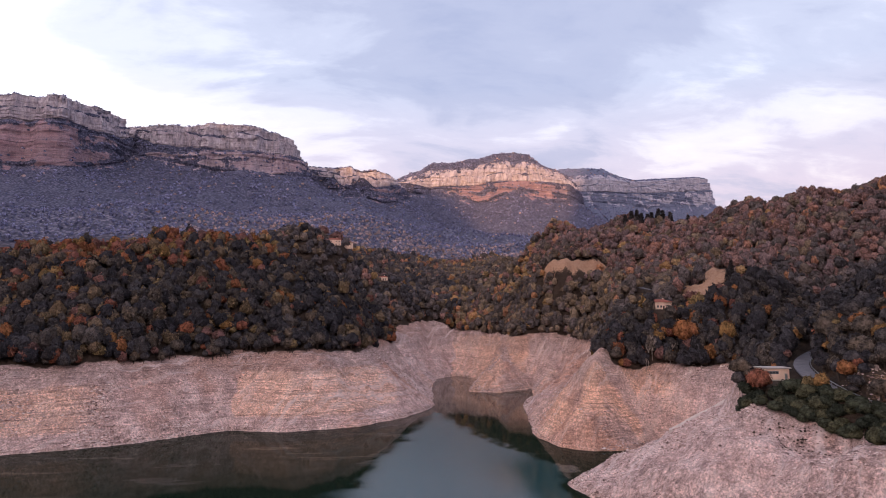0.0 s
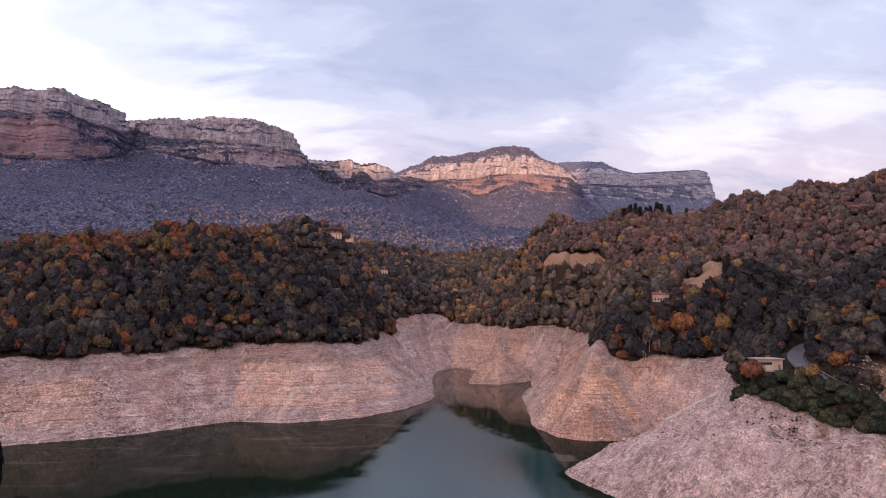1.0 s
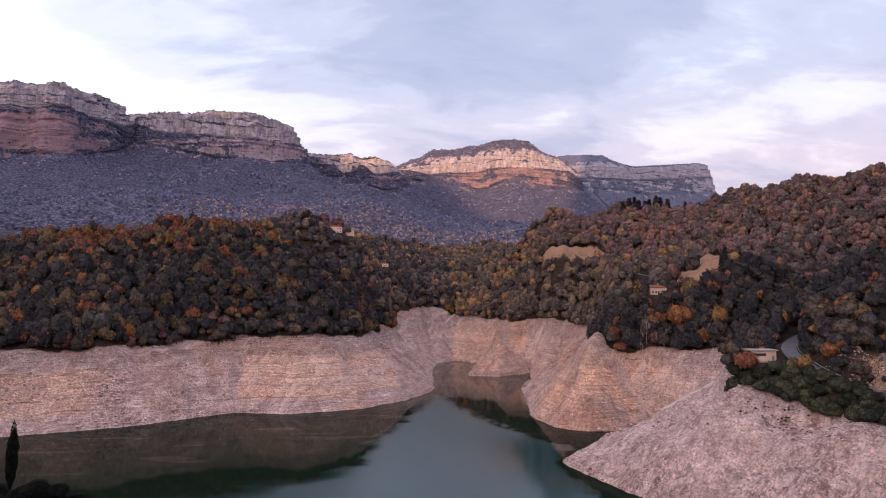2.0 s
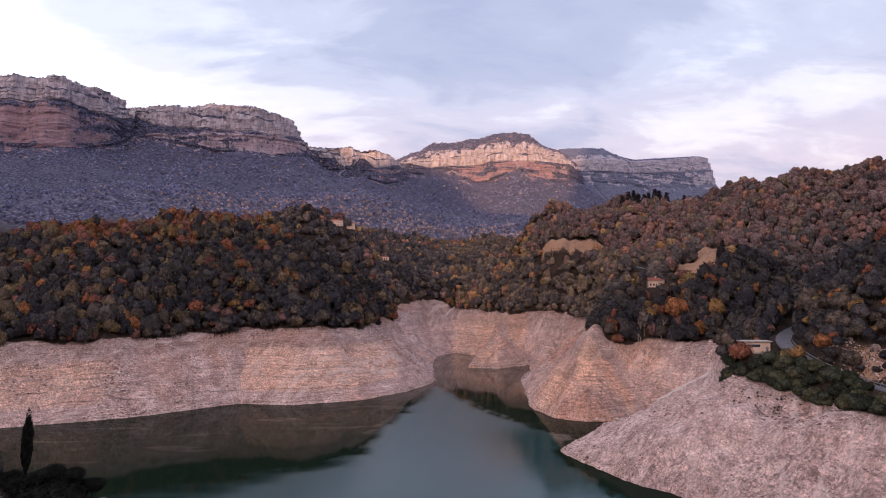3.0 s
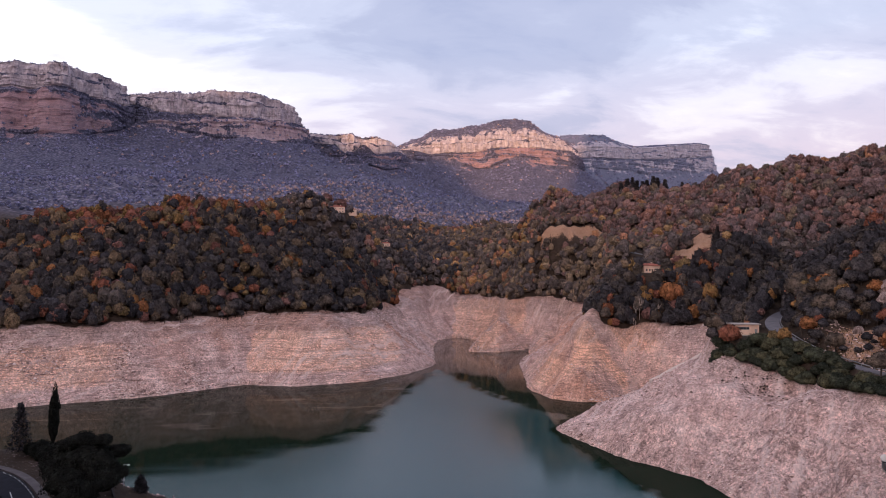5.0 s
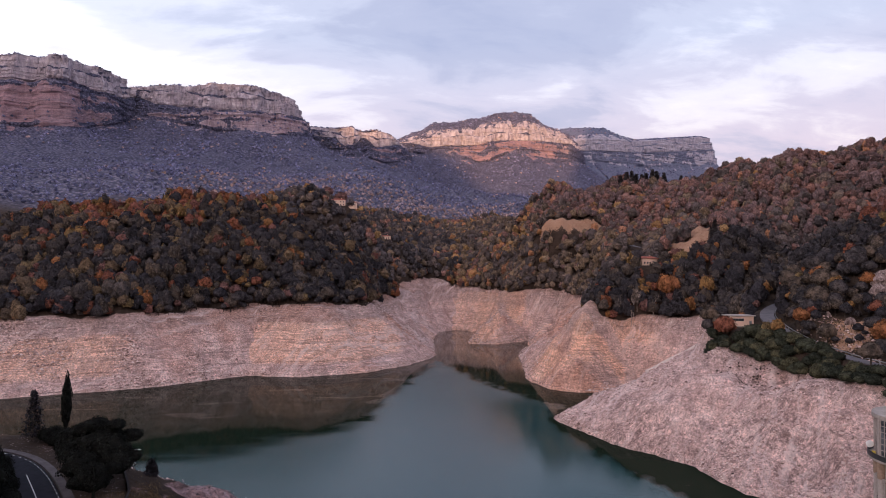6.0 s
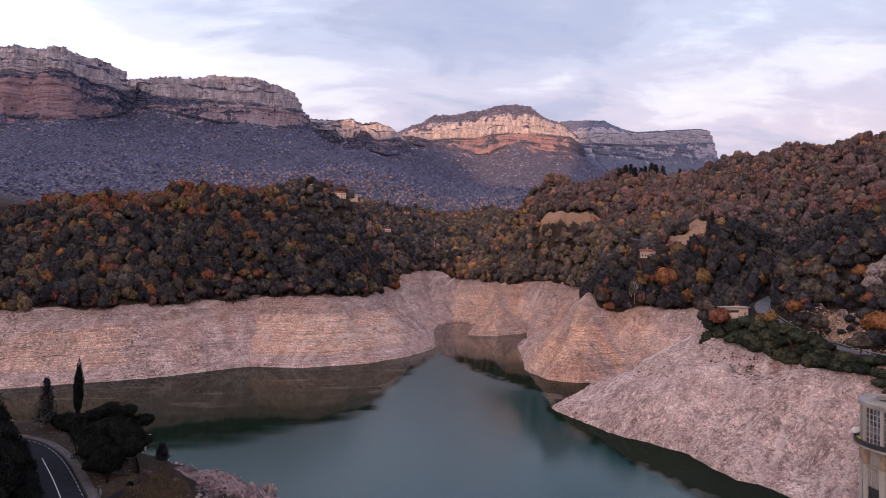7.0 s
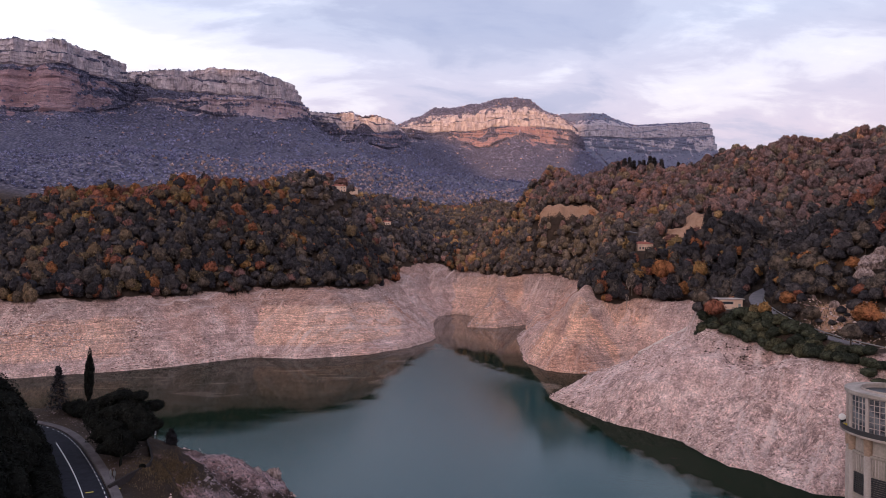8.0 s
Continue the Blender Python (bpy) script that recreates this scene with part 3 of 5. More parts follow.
    bare = np.maximum(bare, step(117, 112, x) * step(84, 90, x) * step(296, 304, y) * step(382, 372, y))
    cut = np.maximum.reduce([bell(x, y, cx, cy, r) * a for cx, cy, r, a in CUTTINGS])
    lean = x + 2.5 * fbm(y / 9, z / 9, 47, 2)
    # sharp-edged warm patch: low sunlight put into the soil colour
    clay_and_sun = step(-75, -71, lean) * step(24, -4, lean) * step(28, 25, z) * step(3, 9, z) * (y > 290) * (y < 380)
    clay_and_sun = np.maximum(clay_and_sun, 0.8 * bell(x, y, 84, 300, 12) * step(20, 14, z))
    # inner bank's sunlit patch, painted between two bearings
    bearing = x / (y + 16) + 0.004 * fbm(z / 5, 0 * z, 88, 2)
    clay_and_sun = np.maximum(clay_and_sun, step(0.108, 0.113, bearing) * step(0.205, 0.165, bearing) * (y > 455) * (y < 620) * step(36, 33, z))
    # bay banks painted lighter, making up for the little light they get
    patch = step(-0.6, 0.1, fbm(x / 26, y / 26, 48, 3))
    clay_and_sun = np.maximum(clay_and_sun, 0.95 * patch * np.clip(bell(x, y, 85, 480, 60) + bell(x, y, 110, 300, 36), 0, 1))
    clay_and_sun = np.maximum(clay_and_sun, 0.8 * step(0.0, 0.5, fbm(x / 14, y / 14, 49, 3)) * bell(x, y, 128, 262, 30))
    clay_and_sun = np.maximum(clay_and_sun, 0.62 * step(25, 20, z + 3 * fbm(x / 30, y / 30, 89, 2)) * step(3, 7, z) * (y > 230) * step(-105, -135, x))
    clay_and_sun = np.maximum(clay_and_sun, step(-120, -150, x) * step(22, 18, z) * step(8, 14, z) * (y > 240) * 0.7)
    me = mesh_from("ground", np.stack([x, y, z], -1).reshape(-1, 3), grid_faces(*x.shape), [GROUND],
                   {"bare": bare.ravel(), "cutting": np.clip(cut, 0, 1).ravel(), "canopy": step(850, 1000, y).ravel(), "clay_and_sun": clay_and_sun.ravel(), "lined": step(238, 252, y).ravel(), "down": d.ravel(), "ochre": (step(74, 84, x) * step(150, 138, x) * step(252, 262, y) * step(365, 340, y) + 0.7 * step(0.13, 0.16, bearing) * (y > 400)).clip(0, 1).ravel(), "dark_rock": ((x < -10) & (y < 140) & (y > 20)).astype(float).ravel()}, smooth=True)
    return tagged(new("ground", me), "bare pinkish drawdown banks and wooded hills round the reservoir", "ground", kind="structure")


OPEN_WATER = [(32, 374), (17, 317), (3, 272), (-4, 254), (-5, 235), (-10, 222), (-26, 208), (-47, 198), (-68, 188), (-86, 176), (-110, 150), (-200, 100), (0, -160), (172, -135), (112, 70), (84, 112),
          (73, 150), (67, 178), (62, 212), (66, 228), (74, 246), (68, 252), (61, 266), (53, 291), (45, 316), (39, 348)]      # where the wind ruffles the lake; right edge follows the spit's reflection


def make_water():
    gx, gy = np.r_[np.linspace(-760, -140, 40)[:-1], np.linspace(-140, 150, 116), np.linspace(150, 300, 20)[1:]], np.r_[np.linspace(-180, 90, 40)[:-1], np.linspace(90, 420, 130), np.linspace(420, 620, 30)[1:]]
    x, y = np.meshgrid(gx, gy)
    edge = along(x, y, OPEN_WATER + OPEN_WATER[:1])[0] + 3 * fbm(x / 26, y / 9, 86, 3)
    edge = np.where(inside(x, y, OPEN_WATER), edge, -edge)
    open_water = step(-6 + 3 * step(30, 60, x), 7 + 24 * step(20, -60, x) - 4 * step(30, 60, x), edge)
    # specular is cut to darken bank reflections, less so in the inlet
    me = mesh_from("water", np.stack([x, y, 0 * x], -1).reshape(-1, 3), grid_faces(*x.shape), [WATER], {"open_water": open_water.ravel(), "calm_gloss": (0.04 + 0.42 * step(315, 365, y) * step(-5, 15, x)).ravel(), "ripple": (1 - 0.78 * step(18, 52, x - 0.10 * (y - 150)) * step(275, 235, y)).ravel()}, smooth=True)
    return tagged(new("water", me), "calm dark green reservoir water at a low level", "water", kind="structure")


make_ground()
make_water()


def sunset_ridge():
    """The unseen mountain range far behind the walk, its crest cut to set which high cliffs the evening sun still
    reaches.
    """
    x = np.arange(-6500, 4500, 20.0)
    crest = np.interp(x, [-6500, -2420, -2175, -1966, -1767, -1715, -1690, -1562, -1530, -1366, -1249, -1205, -1136, -1014, -835, -790, -760, 0, 1500, 4500],
                      [880, 900, 886, 860, 868, 800, 768, 770, 845, 770, 630, 585, 555, 535, 515, 540, 1160, 1250, 1100, 700])
    rows = [(-2600, 0.0), (-3200, 0.45), (-3600, 0.85), (-3800, 1.0), (-3900, 0.97), (-4300, 0.6), (-4700, 0.0)]
    v = np.stack([np.stack([x, y + 40 * fbm(x / 250, 0 * x + k, 90 + k, 3) * (f < 1) * (f > 0), crest * f - 5 * (f == 0)], -1) for k, (y, f) in enumerate(rows)])
    me = mesh_from("mountain", v.reshape(-1, 3), grid_faces(len(rows), len(x)), [GROUND], {"bare": np.zeros(v.shape[0] * v.shape[1]), "cutting": np.zeros(v.shape[0] * v.shape[1]), "canopy": np.ones(v.shape[0] * v.shape[1]), "clay_and_sun": np.zeros(v.shape[0] * v.shape[1])}, smooth=True)
    tagged(new("mountain", me), "unseen mountain range on the evening side, its crest shaped to shade the valley", "mountain", kind="structure")


sunset_ridge()


# ================= the mountains =================
def massif(label, cols, seed, ribs=1.0, mat=None, deep=260):
    """A table mountain swept along its cliff: each column gives x, y of the cliff and the heights of top, foot of the limestone and foot of the lower beds,
    how far the cap rises behind, the rust of the lower beds and how much of them is wooded."""
    c = np.array(cols, float)
    run = np.r_[0, np.cumsum(np.hypot(*np.diff(c[:, :2], axis=0).T))]
    s = np.arange(0, run[-1], 4.5)
    c = np.stack([np.interp(s, run, k) for k in c.T], 1)
    for k in range(c.shape[1]):
        c[:, k] = np.convolve(np.pad(c[:, k], 4, mode="reflect", reflect_type="odd"), np.ones(9) / 9, "valid")
    out = -sides(c[:, :3])                                   # away from the rock, to the viewer's side
    top, lime, red, cap, rust, wooded = c.T[2:]
    end = height(c[:, 0] + out[:, 0] * 540, c[:, 1] + out[:, 1] * 540) - 14
    nv = [46, 30, 40, 16]                                    # rows: scree, lower beds, limestone, cap
    rows, bed, cover = [], [], []
    ss = s / 30.0 + seed * 17
    rib = fbm(ss * 0.7, 0 * ss, seed, 3) * 13 * ribs
    shelf = 0.55 + 0.12 * fbm(ss * 0.35, 0 * ss + 4, seed + 31, 3)
    for k in range(nv[0]):
        f = k / nv[0]
        n = fbm(ss * 0.30, f * 4 + 0 * ss, seed + 3, 4)
        spur = fbm(ss * 0.16, 0 * ss + 2, seed + 41, 2)
        rows.append((520 * (1 - f) ** 1.2 + 26 + 10 * n + rib * 0.8 * f, end + (red - end) * f ** 1.12 + (13 * n + 24 * spur * f) * (1 - f) * min(1, f * 6)))
        bed.append(0 * s)
        cover.append(1 + 0 * s - (0.35 if f > 0.93 else 0))
    for k in range(nv[1]):
        f = k / nv[1]
        zz = red + (lime - red) * f
        ledge = 3.2 * vnoise(zz / 7.0, 0 * zz + seed, seed + 9) + 1.6 * vnoise(zz / 3.0, 0 * zz + seed, seed + 8)
        n = fbm(ss * 1.5, zz / 40, seed + 5, 3)
        rows.append((30 - 16 * f + rib * 0.8 + ledge + 6 * n, zz))
        bed.append(1 + 0 * s)
        cover.append(wooded + 0.12 + 0.33 * (f > 0.86) + 0.25 * (f < 0.10) + 0.34 * fbm(ss * 0.5, zz / 14, seed + 53, 2))
    for k in range(nv[2]):
        f = k / nv[2]
        zz = lime + (top - lime) * f
        back = step(0.0, 0.07, f - shelf)
        saw = zz / 17.0 + 0.9 * vnoise(zz / 29.0, ss * 0.12, seed + 23) + 0.3 * fbm(ss * 0.25, 0 * ss, seed + 2, 2)
        crack = fbm(ss * 3.1, zz / 15, seed + 29, 3)
        ledge = (2.2 + 2.0 * vnoise(ss * 0.5, zz / 18, seed + 37)) * (0.5 - (saw - np.floor(saw))) + 4.2 * crack - 11.0 * back - 5 * (f < 0.04)
        n = 0.8 * fbm(ss * 2.0, zz / 26, seed + 6, 4)
        groove = -9 * np.clip(fbm(ss * 2.1, zz / 160, seed + 16, 2) - 0.15, 0, 1) - 5 * np.clip(vnoise(ss * 5.0, zz / 90, seed + 18), 0, 1)
        rows.append((6 - 3 * f + rib + ledge + 5 * n + groove, zz))
        bed.append(2 + 0 * s)
        cover.append(0.12 + 0.55 * np.exp(-(((f - shelf - 0.03) / 0.055) ** 2)) + 0.22 * fbm(ss * 0.8, zz / 9, seed + 51, 2) + 0.25 * (f > 0.93) + 0.3 * np.clip(wooded - 0.6, 0, 1))
    for k in range(nv[3]):
        f = (k + 0.3) / (nv[3] - 1)
        n = fbm(ss * 0.9, f * 5 + 0 * ss, seed + 7, 4)
        rows.append((-12 - deep * f + rib * (1 - f), top + cap * np.minimum(1, f * 2.2) ** 0.7 + 5 * n * min(1, 3 * f) - 90 * max(0, f - 0.75)))
        bed.append(2 + 0 * s)
        cover.append((0.45 if k < 2 else 0.9) + 0 * s)
    v = np.stack([np.stack([c[:, 0] + out[:, 0] * o, c[:, 1] + out[:, 1] * o, zz + 0 * o], -1) for o, zz in rows])
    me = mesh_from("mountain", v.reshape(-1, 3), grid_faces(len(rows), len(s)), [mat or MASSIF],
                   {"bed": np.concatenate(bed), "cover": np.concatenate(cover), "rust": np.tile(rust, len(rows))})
    tagged(new("mountain", me), label, "mountain", kind="structure")
    return v, nv


MASSIFS = [
    massif("table mountain of grey limestone cliffs over red beds and dark woods",
           [(-1683, 1640, 578, 512, 390, 6, 1, 0.05), (-1246, 1680, 588, 520, 398, 6, 1, 0.05), (-998, 1690, 590, 521, 403, 5, 1, 0.05), (-921, 1680, 592, 523, 399, 5, 1, 0.05), (-846, 1668, 593, 527, 400, 5, 1, 0.05), (-818, 1690, 593, 530, 407, 5, 0.95, 0.1), (-810, 1740, 594, 528, 422, 5, 0.9, 0.25), (-793, 1820, 601, 529, 449, 5, 0.8, 0.5), (-783, 1890, 605, 535, 472, 4, 0.6, 0.8), (-775, 1960, 606, 557, 500, 3, 0.5, 1.0)], 1),
    massif("flat-topped limestone mesa with layered pink cliffs above a wooded slope",
           [(-818, 2040, 613, 581, 518, 3, 0.4, 1.1), (-725, 1960, 595, 552, 502, 4, 0.4, 1.0), (-660, 1905, 584, 521, 479, 4, 0.5, 0.75), (-575, 1890, 588, 517, 465, 4, 0.45, 0.6), (-494, 1880, 591, 509, 448, 4, 0.5, 0.3), (-410, 1868, 584, 505, 442, 4, 0.55, 0.15), (-344, 1880, 576, 505, 443, 4, 0.6, 0.15), (-305, 1895, 570, 505, 445, 3, 0.7, 0.2), (-288, 1912, 566, 505, 450, 1, 0.7, 0.25), (-281, 1945, 561, 508, 455, 1, 0.6, 0.4), (-277, 1972, 526, 505, 460, 1, 0.5, 0.6), (-270, 2010, 517, 498, 462, 1, 0.5, 0.9), (-262, 2150, 520, 494, 460, 1, 0.4, 1.1)], 2),
    massif("broken limestone pillars in a wooded gap, touched by the sun",
           [(-330, 2260, 552, 520, 490, 4, .3, 1), (-236, 2240, 545, 510, 470, 3, .3, 1.3), (-170, 2200, 536, 500, 430, 8, .4, 1.3), (-156, 2190, 540, 470, 430, 5, .4, .6), (-112, 2175, 535, 468, 425, 3, .5, .6),
            (-94, 2200, 527, 505, 450, 8, .4, 1.5), (-68, 2200, 526, 505, 440, 8, .4, 1.5), (-52, 2185, 533, 468, 430, 3, .6, .6), (-16, 2185, 536, 470, 415, 2, .9, .3), (20, 2270, 520, 495, 440, 8, .8, .8), (60, 2420, 525, 505, 470, 6, .4, 1)], 3),
    massif("high peak with a sunlit limestone cliff over red scree",
           [(8, 2640, 572, 560, 541, 35, 0.3, 1), (64, 2580, 567, 560, 531, 54, 0.3, 1), (99, 2530, 562, 553, 521, 61, 0.4, 0.95), (136, 2505, 565, 540, 508, 75, 0.5, 0.8), (169, 2490, 575, 529, 502, 78, 0.5, 0.75), (259, 2480, 593, 537, 493, 50, 0.8, 0.6), (327, 2475, 601, 540, 481, 64, 1, 0.4), (376, 2470, 608, 547, 461, 65, 1, 0.3), (428, 2468, 616, 557, 491, 67, 1, 0.4), (497, 2466, 625, 561, 518, 75, 1, 0.35), (550, 2466, 624, 562, 512, 70, 1, 0.25), (605, 2466, 621, 564, 488, 75, 1, 0.2), (667, 2490, 614, 566, 487, 54, 1, 0.3), (726, 2540, 608, 572, 497, 47, 0.8, 0.5), (781, 2620, 609, 575, 511, 49, 0.5, 0.9), (844, 2760, 623, 587, 533, 53, 0.3, 1), (896, 2880, 632, 600, 551, 54, 0, 1)], 4, 1.0, None, 150),
    massif("long limestone mesa on the far side of the valley, tinted blue-grey for haze",
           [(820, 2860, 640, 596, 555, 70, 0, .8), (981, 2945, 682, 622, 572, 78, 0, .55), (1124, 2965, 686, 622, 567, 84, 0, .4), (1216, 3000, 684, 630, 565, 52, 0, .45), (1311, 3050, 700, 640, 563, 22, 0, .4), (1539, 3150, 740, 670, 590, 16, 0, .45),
            (1690, 3220, 768, 695, 620, 14, 0, .3), (1752, 3260, 772, 708, 628, 10, 0, .3), (1775, 3330, 730, 695, 630, 8, 0, .6), (1850, 3480, 655, 630, 590, 4, 0, 1)], 5, 0.6, HAZY_MASSIF),
]


# ================= trees =================
rng = np.random.default_rng(7)


def sphere_points(n):
    k = np.arange(n) + 0.5
    ph, th = np.arccos(1 - 2 * k / n), np.pi * (1 + 5**0.5) * k
    return np.stack([np.cos(th) * np.sin(ph), np.sin(th) * np.sin(ph), np.cos(ph)], 1)


def ball(sub):
    bm = bmesh.new()
    bmesh.ops.create_icosphere(bm, subdivisions=sub, radius=1.0)
    v = np.array([p.co[:] for p in bm.verts])
    f = np.array([[q.index for q in p.verts] for p in bm.faces])
    bm.free()
    return v, f


BALL2 = ball(2)


def dome(seg, rings):
    """A closed-topped dome, open below, with uneven spacing of its points."""
    v, f = [(0, 0, 1.0)], []
    for k in range(1, rings + 1):
        th = (k / rings) ** 0.9 * radians(128)
        for j in range(seg):
            ph = 2 * math.pi * (j + 0.5 * (k % 2)) / seg + rng.normal() * 0.9 / seg
            tt = th + rng.normal() * 0.25 / rings * (k < rings)
            v.append((math.sin(tt) * math.cos(ph), math.sin(tt) * math.sin(ph), math.cos(tt)))
    for j in range(seg):
        f.append((0, 1 + j, 1 + (j + 1) % seg))
    for k in range(rings - 1):
        o, q = 1 + k * seg, 1 + (k + 1) * seg
        for j in range(seg):
            i = (j + 1) % seg
            f += [(o + j, q + j, q + i), (o + j, q + i, o + i)]
    return np.array(v), np.array(f)


def crown(n, core, size, lumps=6, squash=0.92, knob=0.10):
    """A crown of about unit radius, centred at its middle: a head of rounded boughs with small leaf clumps standing out of it."""
    heads = rng.normal(size=(lumps, 3))
    heads[:, 2] = np.abs(heads[:, 2]) * 0.9 - 0.15
    heads /= np.linalg.norm(heads, axis=1)[:, None]
    swell = rng.uniform(0.14, 0.36, lumps)
    knobs = sphere_points(lumps * 4) + rng.normal(size=(lumps * 4, 3)) * 0.2
    knobs /= np.linalg.norm(knobs, axis=1)[:, None]

    def radius(p):
        r = 0.72 + np.max([a * np.exp(-((1 - p @ h) / 0.14)) for a, h in zip(swell, heads)], axis=0)
        r = r + knob * np.max([np.exp(-((1 - p @ h) / 0.035)) for h in knobs], axis=0) - 0.3 * knob
        return r * np.where(p[:, 2] < -0.2, 0.85, 1.0)

    v0, f0 = core
    v0 = v0 * (radius(v0 / np.linalg.norm(v0, axis=1)[:, None]))[:, None]
    verts, faces = [v0], [f0]
    if n:
        # small leaf clumps lie on the boughs and stand a little out of them
        d = sphere_points(int(n * 1.35)) + rng.normal(size=(int(n * 1.35), 3)) * 0.12
        d = d[d[:, 2] > -0.55][:n]
        n = len(d)
        d /= np.linalg.norm(d, axis=1)[:, None]
        p = d * (radius(d) * rng.uniform(0.97, 1.13, n))[:, None]
        nrm = d + rng.normal(size=(n, 3)) * 0.42 + (0, 0, 0.15)
        nrm /= np.linalg.norm(nrm, axis=1)[:, None]
        t = np.cross(nrm, rng.normal(size=(n, 3)))
        t /= np.linalg.norm(t, axis=1)[:, None]
        u = np.cross(nrm, t)
        sz = (size * rng.uniform(0.6, 1.4, n))[:, None]
        tri = np.stack([p - t * sz - u * sz * 0.5, p + t * sz - u * sz * 0.6 - nrm * sz * 0.2, p + u * sz * 1.1 - nrm * sz * 0.1], 1)
        verts.append(tri.reshape(-1, 3))
        faces.append(len(v0) + 3 * np.arange(n)[:, None] + (0, 1, 2))
    return np.concatenate(verts) * (1, 1, squash), np.concatenate(faces)


def plant(name, label, templates, at, size, tall, tint, category="wood", mat=None):
    """Many trees in one mesh: each template is laid at its share of the places."""
    pick = rng.integers(0, len(templates), len(at))
    vs, fs, ts, base = [], [], [], 0
    for k, (v, f) in enumerate(templates):
        i = np.nonzero(pick == k)[0]
        if not len(i):
            continue
        a = rng.uniform(0, 2 * np.pi, len(i))
        ca, sa = np.cos(a)[:, None], np.sin(a)[:, None]
        r, h = size[i][:, None], tall[i][:, None]
        x, y, z = v[:, 0] * r, v[:, 1] * r * 0.95, v[:, 2] * h
        p = np.stack([x * ca - y * sa, x * sa + y * ca, z], -1) + at[i][:, None, :]
        vs.append(p.reshape(-1, 3))
        fs.append((f[None] + (base + len(v) * np.arange(len(i)))[:, None, None]).reshape(-1, 3))
        ts.append(np.repeat(tint[i], len(v)))
        base += len(v) * len(i)
    me = mesh_from(name, np.concatenate(vs), np.concatenate(fs), [mat or FOLIAGE], {"tint": np.concatenate(ts)})
    return tagged(new(name, me), label, category, kind="stuff")


def jittered(x0, x1, y0, y1, gap):
    x, y = np.meshgrid(np.arange(x0, x1, gap), np.arange(y0, y1, gap * 0.9))
    x[1::2] += gap / 2
    x, y = x.ravel(), y.ravel()
    return x + rng.uniform(-0.42, 0.42, len(x)) * gap, y + rng.uniform(-0.42, 0.42, len(x)) * gap


def leaf_tint(x, y, z):
    """Which kind of tree stands where: evergreen oaks low down, turning oaks and chestnuts in drifts and towards the crests."""
    drift = fbm(x / 48, y / 48, 61, 3) * 0.55 + fbm(x / 12, y / 12, 62, 2) * 0.35
    crest = step(66, 100, z) * (x < 60) * (y < 530) * 0.85 + 0.75 * bell(x, y, -205, 462, 45) + 0.9 * bell(x, y, 84, 592, 42) + 0.06 * step(480, 620, y) * (x < 90) + 0.35 * bell(x, y, -60, 380, 30)
    bald = step(62, 105, z) * step(120, 190, x) * step(700, 640, y) * 0.62
    warm = step(0.25, 0.85, drift * 0.8 + crest)
    pick, other = rng.uniform(0, 1, (2, len(x)))
    green = np.where(x > 80, rng.uniform(0.02, 0.24, len(x)) + 0.14 * step(330, 440, y), np.where(rng.uniform(0, 1, len(x)) < 0.30, rng.uniform(0.18, 0.38, len(x)), rng.uniform(0.0, 0.20, len(x))))
    shade = fbm(x / 16, y / 16, 63, 2)
    gold = np.clip(0.54 + 0.20 * shade + rng.normal(0, 0.09, len(x)), 0.34, 0.80)
    rust = np.clip(0.82 + 0.12 * shade + rng.normal(0, 0.06, len(x)), 0.70, 1.0)
    t = np.where(pick < 0.045 + 0.62 * warm, gold, green)
    t = np.where(other < 0.06 + 0.38 * warm, rust, t)
    return np.where((other > 0.35) & (other < 0.35 + bald), rng.uniform(0.86, 1.06, len(x)), t)


def free_place(x, y, z, d):
    ok = (d > 5) & (z > full_level(x, y) + 2.2 * fbm(x / 18, y / 18, 40, 3) - 1.8)
    for line, wide in ((ROAD_NEAR, 9), (ROAD_RIGHT, 5.2), (ROAD_HILL, 4.2)):
        ok &= along(x, y, line)[0] > wide
    ok &= ~((x > 60) & (x < 137) & (y < 202)) & ~((x > 88) & (x < 113) & (y > 300) & (y < 375))
    for cx, cy, r in [c[:3] for c in CUTTINGS] + [(p[0], p[1] - 2, p[3]) for p in PADS] + CLEARINGS:
        ok &= np.hypot(x - cx, y - cy) > r
    return ok


NEAR_CROWNS = [crown(78, dome(9, 4), 0.17, lumps) for lumps in (5, 6, 7, 8, 9)]
BACK_CROWNS = [crown(52, dome(9, 4), 0.20, lumps) for lumps in (5, 6, 7, 8)]
MID_CROWNS = [crown(30, dome(8, 4), 0.25, lumps) for lumps in (4, 5, 6, 7)]
FAR_CROWNS = [crown(4, dome(5, 2), 0.5, lumps, knob=0.0) for lumps in (4, 5, 6)]

# the woods on the near hills
x, y = jittered(-330, 430, 150, 640, 4.6)
d = shore_distance(x, y)
z = height(x, y, d)
ok = free_place(x, y, z, d) & (x > -0.6 * (y + 30) - 10) & (x < 0.85 * (y + 30) + 10) & ~((x < 60) & (y > 505)) & ~((x > 290) & (y > 560)) & ~((x > 320) & (y > 480)) & ~((x > 275) & (y > 600))
# nothing grows to be seen far behind the crests
ok &= (y < np.interp(x, [p[0] for p in RIDGES[0][0]], [p[1] + 20 for p in RIDGES[0][0]])) | (x > -30)
ok &= (y < np.interp(x, [p[0] for p in RIDGES[1][0]], [p[1] + 24 for p in RIDGES[1][0]])) | (x < 110) | (x > 290)
x, y, z = x[ok], y[ok], z[ok]
# steep ground carries more trunks for the same plan
steep = np.hypot(height(x + 2, y) - height(x - 2, y), height(x, y + 2) - height(x, y - 2)) / 4
